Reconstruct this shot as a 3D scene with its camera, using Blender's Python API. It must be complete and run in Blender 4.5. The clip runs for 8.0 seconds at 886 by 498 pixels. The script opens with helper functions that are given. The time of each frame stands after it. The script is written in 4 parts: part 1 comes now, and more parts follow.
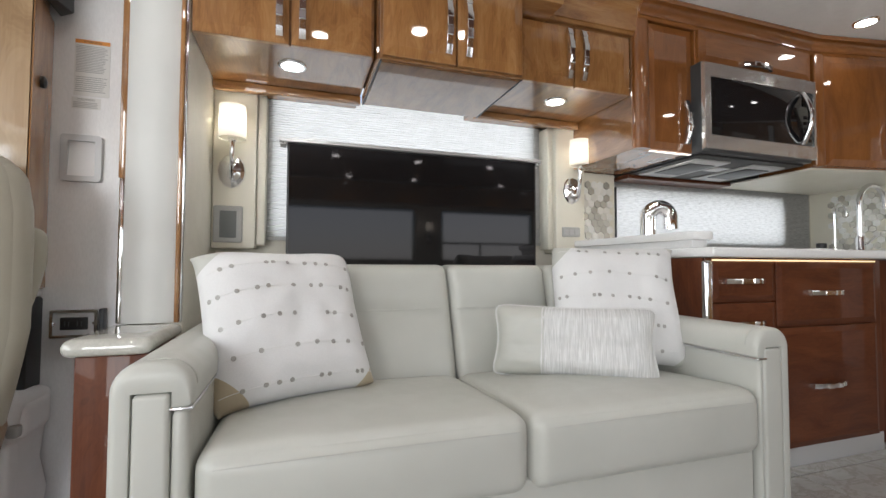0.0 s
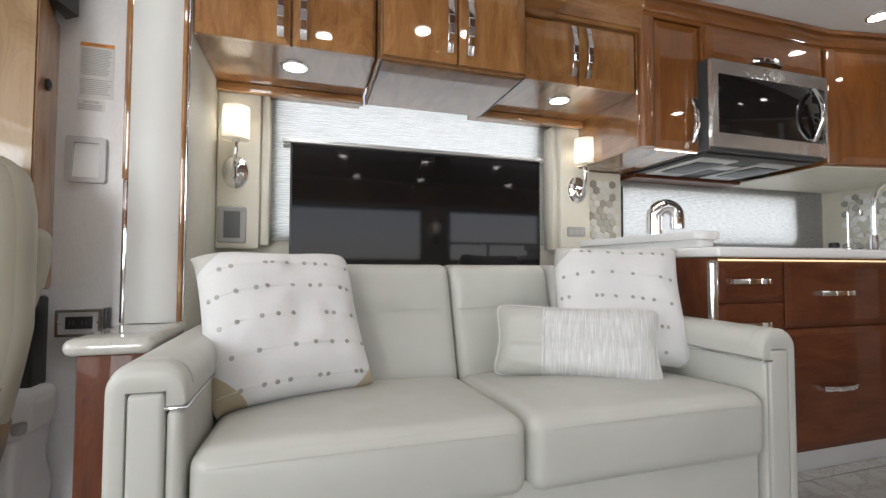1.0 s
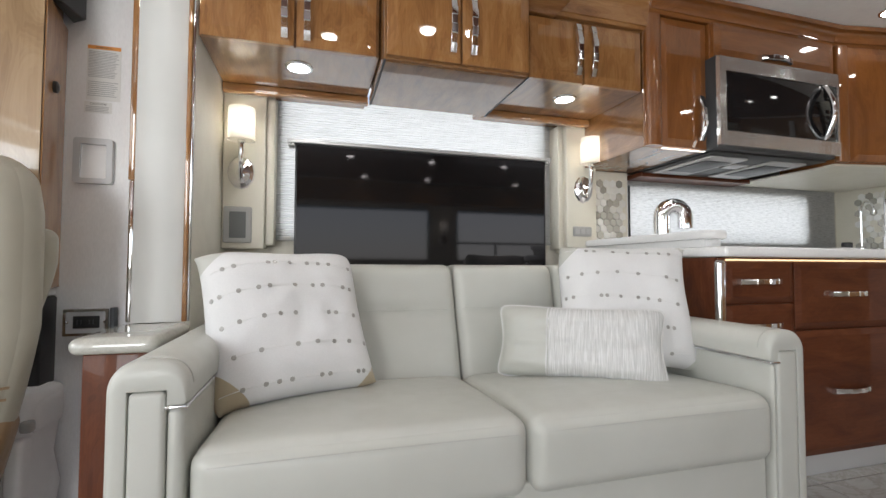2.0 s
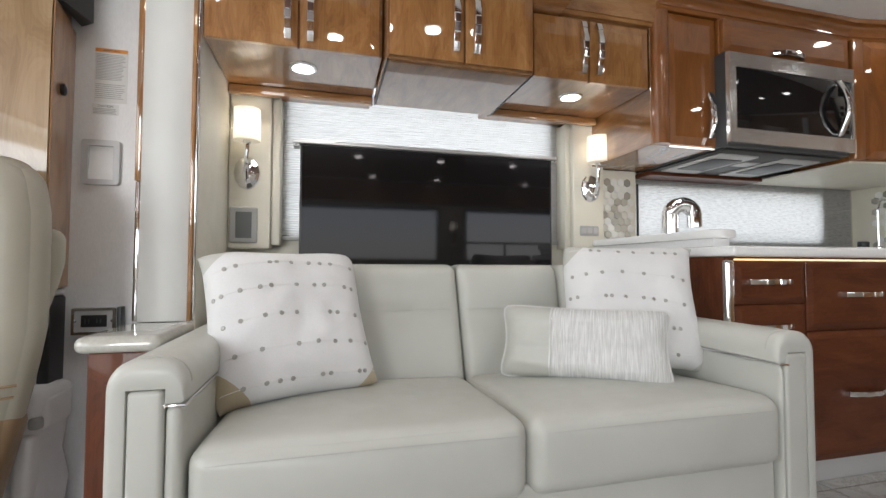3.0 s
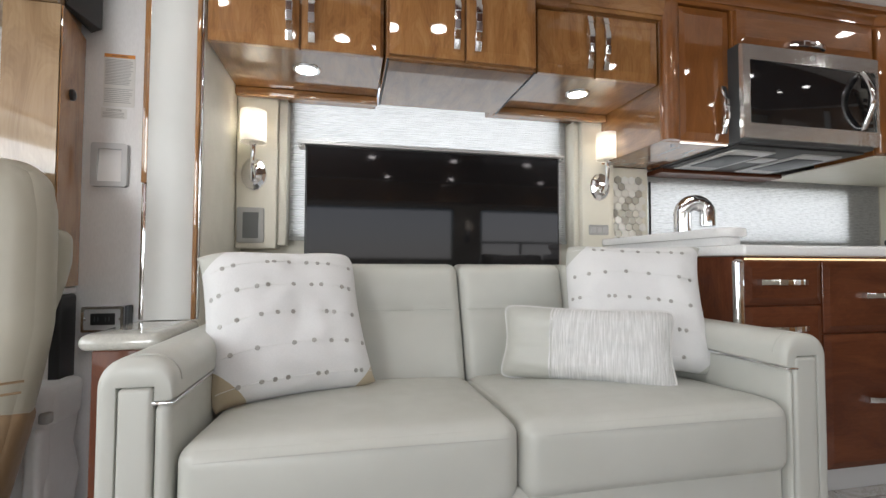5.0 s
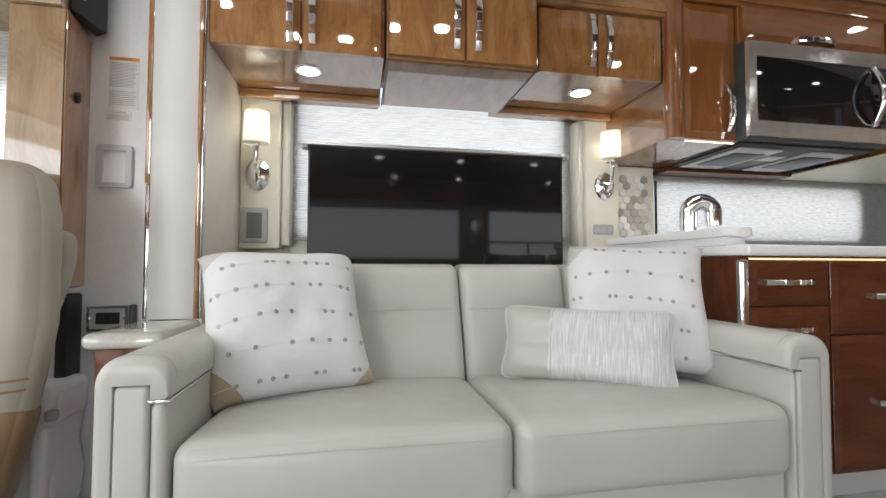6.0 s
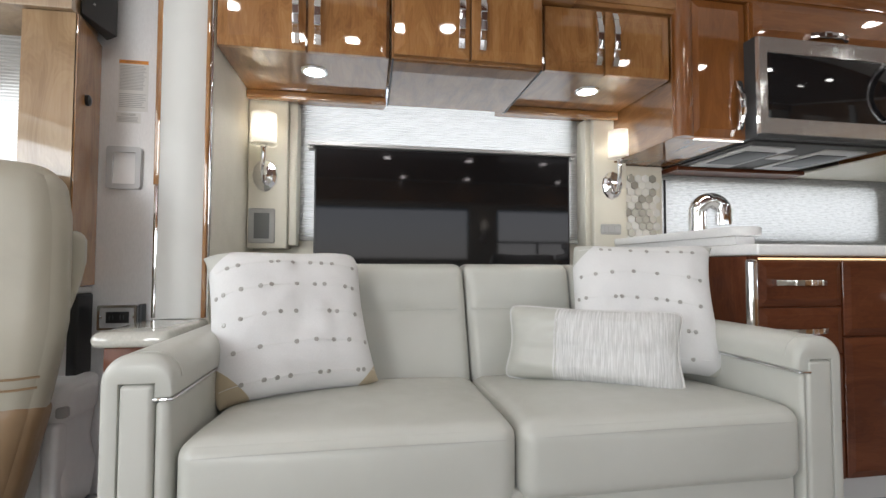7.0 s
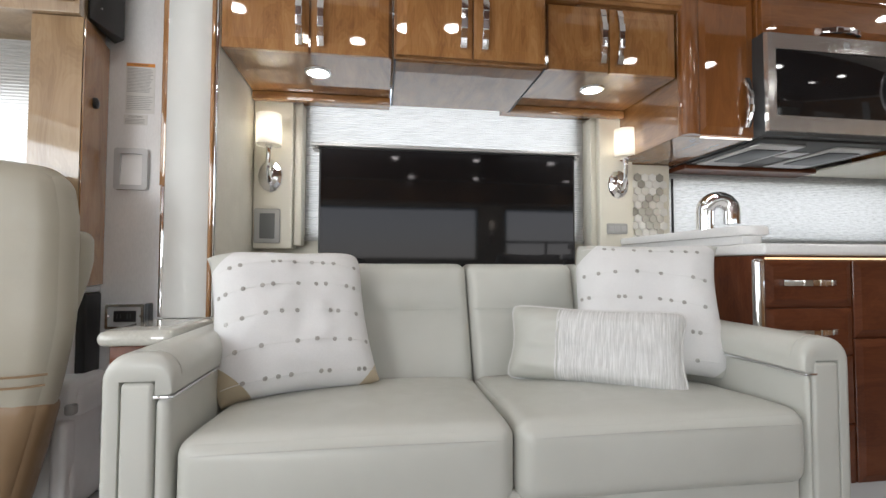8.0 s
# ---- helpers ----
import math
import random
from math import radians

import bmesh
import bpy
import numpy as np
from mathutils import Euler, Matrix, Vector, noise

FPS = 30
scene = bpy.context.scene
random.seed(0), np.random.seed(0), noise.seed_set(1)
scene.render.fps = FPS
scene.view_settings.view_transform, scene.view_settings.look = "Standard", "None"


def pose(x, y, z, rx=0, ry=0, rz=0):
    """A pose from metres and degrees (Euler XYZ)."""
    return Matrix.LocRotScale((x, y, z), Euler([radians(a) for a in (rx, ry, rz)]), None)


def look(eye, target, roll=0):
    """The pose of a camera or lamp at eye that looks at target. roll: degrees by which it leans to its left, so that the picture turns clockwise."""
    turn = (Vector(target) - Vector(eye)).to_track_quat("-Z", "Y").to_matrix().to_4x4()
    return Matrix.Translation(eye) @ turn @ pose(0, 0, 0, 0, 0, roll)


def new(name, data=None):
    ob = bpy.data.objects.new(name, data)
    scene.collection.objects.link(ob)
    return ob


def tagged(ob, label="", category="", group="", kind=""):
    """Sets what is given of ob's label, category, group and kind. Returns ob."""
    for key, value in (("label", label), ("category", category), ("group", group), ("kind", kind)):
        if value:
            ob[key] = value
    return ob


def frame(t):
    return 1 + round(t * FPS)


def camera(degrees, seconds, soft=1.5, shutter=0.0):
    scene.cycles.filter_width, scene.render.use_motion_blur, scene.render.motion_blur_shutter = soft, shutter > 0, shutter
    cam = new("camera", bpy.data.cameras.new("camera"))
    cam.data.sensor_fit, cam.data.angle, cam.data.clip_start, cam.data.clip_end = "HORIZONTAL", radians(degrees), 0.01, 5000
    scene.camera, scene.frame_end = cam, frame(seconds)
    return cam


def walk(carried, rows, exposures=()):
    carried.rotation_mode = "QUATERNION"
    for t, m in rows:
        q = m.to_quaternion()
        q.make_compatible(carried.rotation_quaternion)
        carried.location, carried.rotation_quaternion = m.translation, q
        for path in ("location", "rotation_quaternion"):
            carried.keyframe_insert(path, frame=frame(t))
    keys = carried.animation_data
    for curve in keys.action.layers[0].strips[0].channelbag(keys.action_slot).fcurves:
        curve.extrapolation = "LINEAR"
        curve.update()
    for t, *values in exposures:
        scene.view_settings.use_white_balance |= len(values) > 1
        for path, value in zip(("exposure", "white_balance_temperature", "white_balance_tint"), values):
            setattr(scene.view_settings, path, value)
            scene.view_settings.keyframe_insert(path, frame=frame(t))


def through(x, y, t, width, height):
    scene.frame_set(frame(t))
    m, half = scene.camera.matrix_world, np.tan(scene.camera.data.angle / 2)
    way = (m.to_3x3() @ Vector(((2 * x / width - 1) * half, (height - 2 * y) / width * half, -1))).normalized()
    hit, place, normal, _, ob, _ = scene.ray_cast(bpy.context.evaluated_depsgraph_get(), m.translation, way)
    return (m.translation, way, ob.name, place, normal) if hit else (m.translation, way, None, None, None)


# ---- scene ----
cam = camera(89.9, 8.0)
PATH = [
    (0, (0.019, 0.119, 0.772), (0.64, 2.019, 0.848), 0.2),
    (0.5, (0.032, 0.118, 0.772), (0.63, 2.025, 0.848), 0.2),
    (1, (0.049, 0.116, 0.772), (0.629, 2.029, 0.848), 0.2),
    (1.5, (0.058, 0.115, 0.772), (0.623, 2.033, 0.848), 0.2),
    (3, (0.095, 0.113, 0.772), (0.591, 2.049, 0.847), 0.2),
    (3.5, (0.112, 0.111, 0.772), (0.591, 2.051, 0.846), 0.2),
    (4, (0.127, 0.109, 0.772), (0.582, 2.056, 0.846), 0.2),
    (4.5, (0.143, 0.108, 0.772), (0.575, 2.059, 0.846), 0.2),
    (6, (0.193, 0.102, 0.773), (0.561, 2.066, 0.845), 0.2),
    (6.5, (0.204, 0.1, 0.772), (0.55, 2.069, 0.845), 0.2),
    (7, (0.21, 0.1, 0.772), (0.535, 2.072, 0.845), 0.2),
    (7.5, (0.223, 0.098, 0.773), (0.519, 2.075, 0.845), 0.2),
    (8, (0.237, 0.096, 0.772), (0.517, 2.075, 0.844), 0.2),
]
walk(cam, [(t, look(eye, target, roll)) for t, eye, target, roll in PATH])

# ---- light ----
world = bpy.data.worlds.new("sky")
scene.world = world
world.use_nodes = True
wn = world.node_tree.nodes
sky = wn.new("ShaderNodeTexSky")
sky.sky_type = "NISHITA"
sky.sun_disc = False
sky.sun_elevation, sky.sun_rotation = radians(45), radians(30)
world.node_tree.links.new(sky.outputs[0], wn["Background"].inputs[0])
wn["Background"].inputs[1].default_value = 0.1
scene.view_settings.exposure = 0.0

CEIL = 1.95
DOWN_W, PUCK_W = 0.86, 0.8


def lamp(name, kind, m, watts, size=0.06, colour=(1, 1, 1), size_y=None, shape="DISK", spread=180):
    data = bpy.data.lights.new(name, kind)
    data.energy, data.color = watts, colour
    if kind == "AREA":
        data.shape, data.size = shape, size
        if size_y:
            data.size_y = size_y
        data.spread = radians(spread)
    else:
        data.shadow_soft_size = size
    ob = new(name, data)
    ob.matrix_world = m
    return ob


# ---- materials ----
def material(name, colour, rough=0.5, metal=0.0, coat=0.0, coat_rough=0.05, spec=0.5, build=None, bump=0.0):
    m = bpy.data.materials.new(name)
    m.use_nodes = True
    nt = m.node_tree
    b = nt.nodes["Principled BSDF"]
    b.inputs["Base Color"].default_value = (*colour, 1)
    b.inputs["Roughness"].default_value = rough
    b.inputs["Metallic"].default_value = metal
    b.inputs["Coat Weight"].default_value = coat
    b.inputs["Coat Roughness"].default_value = coat_rough
    b.inputs["Specular IOR Level"].default_value = spec
    b.inputs["Coat IOR"].default_value = 1.85
    if build:
        build(nt, b)
    return m


def node(nt, kind, **inputs):
    n = nt.nodes.new(kind)
    for k, v in inputs.items():
        n.inputs[k.replace("_", " ")].default_value = v
    return n


def coords(nt, scale=(1, 1, 1), wander=True):
    tc = nt.nodes.new("ShaderNodeTexCoord")
    mp = node(nt, "ShaderNodeMapping", Scale=scale)
    nt.links.new(tc.outputs["Object"], mp.inputs[0])
    if wander:
        info = nt.nodes.new("ShaderNodeObjectInfo")
        mul = nt.nodes.new("ShaderNodeMath")
        mul.operation = "MULTIPLY"
        mul.inputs[1].default_value = 17.0
        nt.links.new(info.outputs["Random"], mul.inputs[0])
        nt.links.new(mul.outputs[0], mp.inputs["Location"])
    return mp.outputs[0]


def ramp(nt, src, stops):
    r = nt.nodes.new("ShaderNodeValToRGB")
    el = r.color_ramp.elements
    while len(el) < len(stops):
        el.new(0.5)
    for e, (p, c) in zip(el, stops):
        e.position, e.color = p, (*c, 1)
    nt.links.new(src, r.inputs[0])
    return r.outputs[0]


def bumped(nt, b, src, strength, distance=0.002):
    bp = node(nt, "ShaderNodeBump", Strength=strength, Distance=distance)
    nt.links.new(src, bp.inputs["Height"])
    nt.links.new(bp.outputs[0], b.inputs["Normal"])


def wood_nodes(dark, mid, light, along):
    def build(nt, b):
        sc = [9.0, 9.0, 9.0]
        sc[along] = 2.6
        v = coords(nt, sc)
        n1 = node(nt, "ShaderNodeTexNoise", Scale=1.2, Detail=4.0, Roughness=0.5, Distortion=1.6)
        nt.links.new(v, n1.inputs[0])
        sc2 = [170.0, 170.0, 170.0]
        sc2[along] = 7.0
        v2 = coords(nt, sc2)
        n2 = node(nt, "ShaderNodeTexNoise", Scale=1.0, Detail=3.0)
        nt.links.new(v2, n2.inputs[0])
        mix = nt.nodes.new("ShaderNodeMath")
        mix.operation = "MULTIPLY_ADD"
        mix.inputs[1].default_value = 0.28
        nt.links.new(n2.outputs["Fac"], mix.inputs[0])
        nt.links.new(n1.outputs["Fac"], mix.inputs[2])
        ply = nt.nodes.new("ShaderNodeMath")
        ply.operation = "MULTIPLY"
        ply.inputs[1].default_value = 11.0
        nt.links.new(n1.outputs["Fac"], ply.inputs[0])
        ring = nt.nodes.new("ShaderNodeMath")
        ring.operation = "PINGPONG"
        ring.inputs[1].default_value = 0.5
        nt.links.new(ply.outputs[0], ring.inputs[0])
        figure = nt.nodes.new("ShaderNodeMath")
        figure.operation = "MULTIPLY_ADD"
        figure.inputs[1].default_value = 0.22
        nt.links.new(ring.outputs[0], figure.inputs[0])
        nt.links.new(mix.outputs[0], figure.inputs[2])
        col = ramp(nt, figure.outputs[0], [(0.45, dark), (0.69, mid), (0.95, light)])
        nt.links.new(col, b.inputs["Base Color"])
        bumped(nt, b, n2.outputs["Fac"], 0.02, 0.0005)
    return build


def leather_nodes(c1, c2):
    def build(nt, b):
        v = coords(nt)
        n1 = node(nt, "ShaderNodeTexNoise", Scale=5.0, Detail=3.0)
        nt.links.new(v, n1.inputs[0])
        nt.links.new(ramp(nt, n1.outputs["Fac"], [(0.3, c1), (0.7, c2)]), b.inputs["Base Color"])
        vor = node(nt, "ShaderNodeTexVoronoi", Scale=650.0)
        nt.links.new(v, vor.inputs[0])
        wr = node(nt, "ShaderNodeTexNoise", Scale=18.0, Detail=4.0, Distortion=0.8)
        nt.links.new(v, wr.inputs[0])
        add = nt.nodes.new("ShaderNodeMath")
        add.operation = "MULTIPLY_ADD"
        add.inputs[1].default_value = 0.25
        nt.links.new(vor.outputs["Distance"], add.inputs[0])
        nt.links.new(wr.outputs["Fac"], add.inputs[2])
        crease = node(nt, "ShaderNodeTexNoise", Scale=7.0, Detail=2.0, Distortion=1.5)
        nt.links.new(v, crease.inputs[0])
        both = nt.nodes.new("ShaderNodeMath")
        both.operation = "MULTIPLY_ADD"
        both.inputs[1].default_value = 1.6
        nt.links.new(crease.outputs["Fac"], both.inputs[0])
        nt.links.new(add.outputs[0], both.inputs[2])
        gloss = nt.nodes.new("ShaderNodeMapRange")
        gloss.inputs["From Min"].default_value, gloss.inputs["From Max"].default_value = 0.3, 0.7
        gloss.inputs["To Min"].default_value, gloss.inputs["To Max"].default_value = 0.30, 0.46
        nt.links.new(wr.outputs["Fac"], gloss.inputs[0])
        nt.links.new(gloss.outputs[0], b.inputs["Roughness"])
        bumped(nt, b, both.outputs[0], 0.3, 0.003)
    return build


def weave_nodes(c1, c2, fine=420.0, strength=0.3, aspect=(1, 1, 1)):
    def build(nt, b):
        v = coords(nt, aspect)
        n = node(nt, "ShaderNodeTexNoise", Scale=fine, Detail=2.0)
        nt.links.new(v, n.inputs[0])
        big = node(nt, "ShaderNodeTexNoise", Scale=6.0, Detail=2.0)
        nt.links.new(v, big.inputs[0])
        m = nt.nodes.new("ShaderNodeMath")
        m.operation = "MULTIPLY_ADD"
        m.inputs[1].default_value = 0.6
        nt.links.new(n.outputs["Fac"], m.inputs[0])
        nt.links.new(big.outputs["Fac"], m.inputs[2])
        nt.links.new(ramp(nt, m.outputs[0], [(0.45, c1), (1.05, c2)]), b.inputs["Base Color"])
        bumped(nt, b, n.outputs["Fac"], strength, 0.001)
    return build


def brushed_nodes(axis, amount=0.25):
    def build(nt, b):
        sc = [420.0, 420.0, 420.0]
        sc[axis] = 4.0
        v = coords(nt, sc)
        n = node(nt, "ShaderNodeTexNoise", Scale=1.0, Detail=2.0)
        nt.links.new(v, n.inputs[0])
        r = nt.nodes.new("ShaderNodeMapRange")
        r.inputs["To Min"].default_value, r.inputs["To Max"].default_value = 0.12, 0.12 + amount * 0.4
        nt.links.new(n.outputs["Fac"], r.inputs[0])
        nt.links.new(r.outputs[0], b.inputs["Roughness"])
        big = [1.0, 1.0, 1.0]
        big[axis] = 11.0
        w = node(nt, "ShaderNodeTexNoise", Scale=1.0, Detail=2.0)
        nt.links.new(coords(nt, big), w.inputs[0])
        bumped(nt, b, w.outputs["Fac"], 0.2, 0.02)
    return build


def stone_nodes(c1, c2, scale=60.0):
    def build(nt, b):
        v = coords(nt)
        n = node(nt, "ShaderNodeTexNoise", Scale=scale, Detail=6.0, Roughness=0.7)
        nt.links.new(v, n.inputs[0])
        nt.links.new(ramp(nt, n.outputs["Fac"], [(0.35, c1), (0.65, c2)]), b.inputs["Base Color"])
    return build


def marble_nodes(nt, b):
    v = coords(nt)
    n = node(nt, "ShaderNodeTexNoise", Scale=3.5, Detail=8.0, Roughness=0.65, Distortion=1.8)
    nt.links.new(v, n.inputs[0])
    nt.links.new(ramp(nt, n.outputs["Fac"], [(0.3, (0.34, 0.34, 0.33)), (0.46, (0.4, 0.39, 0.38)), (0.5, (0.32, 0.305, 0.285)), (0.54, (0.4, 0.395, 0.385)), (0.75, (0.46, 0.455, 0.45))]), b.inputs["Base Color"])


def shade_material(name, colour, through, streak, dim=0.7):
    """A woven shade that lets daylight through: part diffuse, part translucent."""
    m = bpy.data.materials.new(name)
    m.use_nodes = True
    nt = m.node_tree
    for n in list(nt.nodes):
        if n.type != "OUTPUT_MATERIAL":
            nt.nodes.remove(n)
    out = nt.nodes["Material Output"]
    v = coords(nt, streak, wander=False)
    n = node(nt, "ShaderNodeTexNoise", Scale=1.0, Detail=3.0, Roughness=0.7)
    nt.links.new(v, n.inputs[0])
    col = ramp(nt, n.outputs["Fac"], [(0.32, tuple(c * dim for c in colour)), (0.52, colour), (0.8, tuple(min(1, c * 1.1) for c in colour))])
    d, t = nt.nodes.new("ShaderNodeBsdfDiffuse"), nt.nodes.new("ShaderNodeBsdfTranslucent")
    mx = node(nt, "ShaderNodeMixShader", Fac=through)
    for s in (d, t):
        nt.links.new(col, s.inputs[0])
    nt.links.new(d.outputs[0], mx.inputs[1])
    nt.links.new(t.outputs[0], mx.inputs[2])
    nt.links.new(mx.outputs[0], out.inputs[0])
    return m


def glow(name, colour, strength):
    m = bpy.data.materials.new(name)
    m.use_nodes = True
    b = m.node_tree.nodes["Principled BSDF"]
    b.inputs["Base Color"].default_value = (*colour, 1)
    b.inputs["Emission Color"].default_value = (*colour, 1)
    b.inputs["Emission Strength"].default_value = strength
    return m


CHERRY = ((0.220, 0.091, 0.023), (0.335, 0.152, 0.045), (0.435, 0.22, 0.080))
# Same cherry; the right side's dimmer light and view angle are in the colour
CHERRY_REDDENED = ((0.195, 0.064, 0.012), (0.245, 0.086, 0.018), (0.29, 0.108, 0.026))
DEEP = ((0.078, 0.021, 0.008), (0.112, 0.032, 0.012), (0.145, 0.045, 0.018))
# Cherry lightened to tan: the windshield's reflected haze is in the colour
CHERRY_HAZED = ((0.26, 0.165, 0.085), (0.33, 0.22, 0.12), (0.40, 0.28, 0.16))
wood_v = material("cherry_upright", (0.3, 0.12, 0.05), 0.5, coat=1.0, coat_rough=0.028, spec=0.25, build=wood_nodes(*CHERRY, 2))
wood_h = material("cherry_lengthwise", (0.3, 0.12, 0.05), 0.5, coat=1.0, coat_rough=0.028, spec=0.25, build=wood_nodes(*CHERRY, 0))
# Same cherry darkened on bodies and undersides: their shade is in the colour
wood_y = material("cherry_shaded_crosswise", (0.3, 0.12, 0.05), 0.5, coat=1.0, coat_rough=0.010, spec=0.25, build=wood_nodes(*[tuple(c * k for c, k in zip(w, (0.72, 0.68, 0.60))) for w in CHERRY], 1))
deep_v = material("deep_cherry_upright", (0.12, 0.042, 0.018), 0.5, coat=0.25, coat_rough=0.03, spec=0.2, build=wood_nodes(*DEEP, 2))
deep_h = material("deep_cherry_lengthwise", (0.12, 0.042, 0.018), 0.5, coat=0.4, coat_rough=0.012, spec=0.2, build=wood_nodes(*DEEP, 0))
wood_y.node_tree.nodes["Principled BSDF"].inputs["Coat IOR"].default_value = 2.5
for m in (deep_v, deep_h):
    m.node_tree.nodes["Principled BSDF"].inputs["Coat IOR"].default_value = 1.5
red_v = material("cherry_reddened_upright", (0.25, 0.09, 0.02), 0.5, coat=1.0, coat_rough=0.028, spec=0.25, build=wood_nodes(*CHERRY_REDDENED, 2))
red_h = material("cherry_reddened_lengthwise", (0.25, 0.09, 0.02), 0.5, coat=1.0, coat_rough=0.028, spec=0.25, build=wood_nodes(*CHERRY_REDDENED, 0))
red_post = material("cherry_reddened_post", (0.25, 0.09, 0.02), 0.5, coat=1.0, coat_rough=0.13, spec=0.25, build=wood_nodes(*CHERRY_REDDENED, 2))
wood_hazed = material("hazed_cherry", (0.34, 0.2, 0.1), 0.35, coat=1.0, coat_rough=0.06, build=wood_nodes(*CHERRY_HAZED, 2))
leather = material("ivory_leather", (0.58, 0.58, 0.54), 0.38, coat=0.1, coat_rough=0.3, build=leather_nodes((0.508, 0.512, 0.470), (0.552, 0.556, 0.514)))
# Chair leather darkened in its base colour for the shade it stands in
leather_seat = material("chair_leather", (0.4, 0.36, 0.29), 0.42, build=leather_nodes((0.35, 0.325, 0.262), (0.40, 0.37, 0.30)))
linen = material("white_linen", (0.8, 0.8, 0.78), 0.85, build=weave_nodes((0.66, 0.66, 0.66), (0.78, 0.78, 0.78), 380, 0.35))
# Ivory leather tinted tan: warm shade at the low pillow corners is painted in
warm_shade_leather = material("warm_shade_leather", (0.5, 0.42, 0.3), 0.45, build=leather_nodes((0.46, 0.38, 0.26), (0.54, 0.46, 0.33)))
# Browner chair leather: shade low on the back and side is painted in
shade_leather = material("shade_leather", (0.3, 0.22, 0.15), 0.4, build=leather_nodes((0.215, 0.135, 0.07), (0.28, 0.185, 0.105)))
seam_thread = material("seam_thread", (0.48, 0.48, 0.45), 0.7)
thread = material("thread", (0.72, 0.72, 0.71), 0.8)
chrome = material("chrome", (0.80, 0.80, 0.81), 0.08, 1.0)
steel = material("brushed_steel", (0.62, 0.6, 0.57), 0.3, 1.0, build=brushed_nodes(2))
steel_h = material("brushed_steel_level", (0.82, 0.82, 0.80), 0.3, 0.78, build=brushed_nodes(0))
bar_metal = material("bar_metal", (0.8, 0.8, 0.8), 0.25, 0.2)
toe_metal = material("toe_metal", (0.62, 0.63, 0.63), 0.3, 0.2)
stud_metal = material("stud_metal", (0.42, 0.41, 0.39), 0.42, 0.7)
black_glass = material("black_glass", (0.012, 0.012, 0.013), 0.06, spec=0.5)
screen_mat = material("screen", (0.009, 0.009, 0.0095), 0.045, spec=0.4)
screen_mat.node_tree.nodes["Principled BSDF"].inputs["Specular Tint"].default_value = (1.0, 0.96, 1.0, 1)
black_plastic = material("black_plastic", (0.02, 0.02, 0.021), 0.4)
dark_metal = material("dark_metal", (0.09, 0.095, 0.1), 0.4, 0.6)
grey_plastic = material("grey_plastic", (0.42, 0.42, 0.41), 0.45)
dark_grille = material("dark_grille", (0.16, 0.17, 0.17), 0.5)
silver_plastic = material("silver_plastic", (0.5, 0.5, 0.5), 0.35, 0.3)
pale_silver = material("pale_silver", (0.56, 0.57, 0.58), 0.35, 0.15)
white_plastic = material("white_plastic", (0.84, 0.84, 0.84), 0.4, build=stone_nodes((0.82, 0.82, 0.82), (0.87, 0.87, 0.87), 8))
cream_panel = material("cream_panel", (0.72, 0.66, 0.52), 0.42, build=leather_nodes((0.76, 0.73, 0.63), (0.8, 0.77, 0.67)))
cream_wall = material("cream_wall", (0.74, 0.71, 0.62), 0.6, build=weave_nodes((0.68, 0.65, 0.56), (0.78, 0.75, 0.66), 160, 0.15))
pearl_panel = material("pearl_panel", (0.72, 0.72, 0.69), 0.27, build=leather_nodes((0.69, 0.70, 0.68), (0.73, 0.74, 0.72)))
grasscloth = material("silver_grasscloth", (0.8, 0.8, 0.8), 0.40, metal=0.15, build=weave_nodes((0.79, 0.795, 0.80), (0.91, 0.915, 0.92), 240, 0.2, (1, 1, 0.3)))
ceiling_mat = material("ceiling_vinyl", (0.8, 0.79, 0.76), 0.6, build=weave_nodes((0.86, 0.86, 0.85), (0.93, 0.93, 0.92), 40, 0.05))
quartz = material("white_quartz", (0.72, 0.72, 0.7), 0.18, build=stone_nodes((0.83, 0.83, 0.83), (0.9, 0.9, 0.9), 160))
quartz_grey = material("grey_quartz", (0.55, 0.54, 0.49), 0.07, coat=0.5, build=stone_nodes((0.5, 0.5, 0.45), (0.6, 0.59, 0.54), 90))
marble = material("marble_tile", (0.66, 0.63, 0.58), 0.12, build=marble_nodes)
grout = material("grout", (0.12, 0.11, 0.1), 0.8)
paper = material("paper", (0.74, 0.74, 0.72), 0.6)
ink = material("ink", (0.42, 0.42, 0.42), 0.7)
black_ink = material("black_ink", (0.06, 0.06, 0.06), 0.7)
orange = material("orange_ink", (0.75, 0.3, 0.06), 0.6)
blind_mat = shade_material("pleated_shade", (0.6, 0.6, 0.6), 0.5, (7, 7, 330))
blind2_mat = shade_material("woven_shade", (0.6, 0.6, 0.6), 0.5, (26, 26, 190))
lampshade = shade_material("lamp_shade", (0.86, 0.84, 0.78), 0.42, (500, 500, 500), 0.92)
lens_glow = glow("lamp_lens", (1.0, 0.97, 0.94), 20.0)
led_white = glow("led_tape_white", (1.0, 0.95, 0.86), 2.5)
led_glow = glow("led_tape", (1.0, 0.76, 0.45), 1.0)


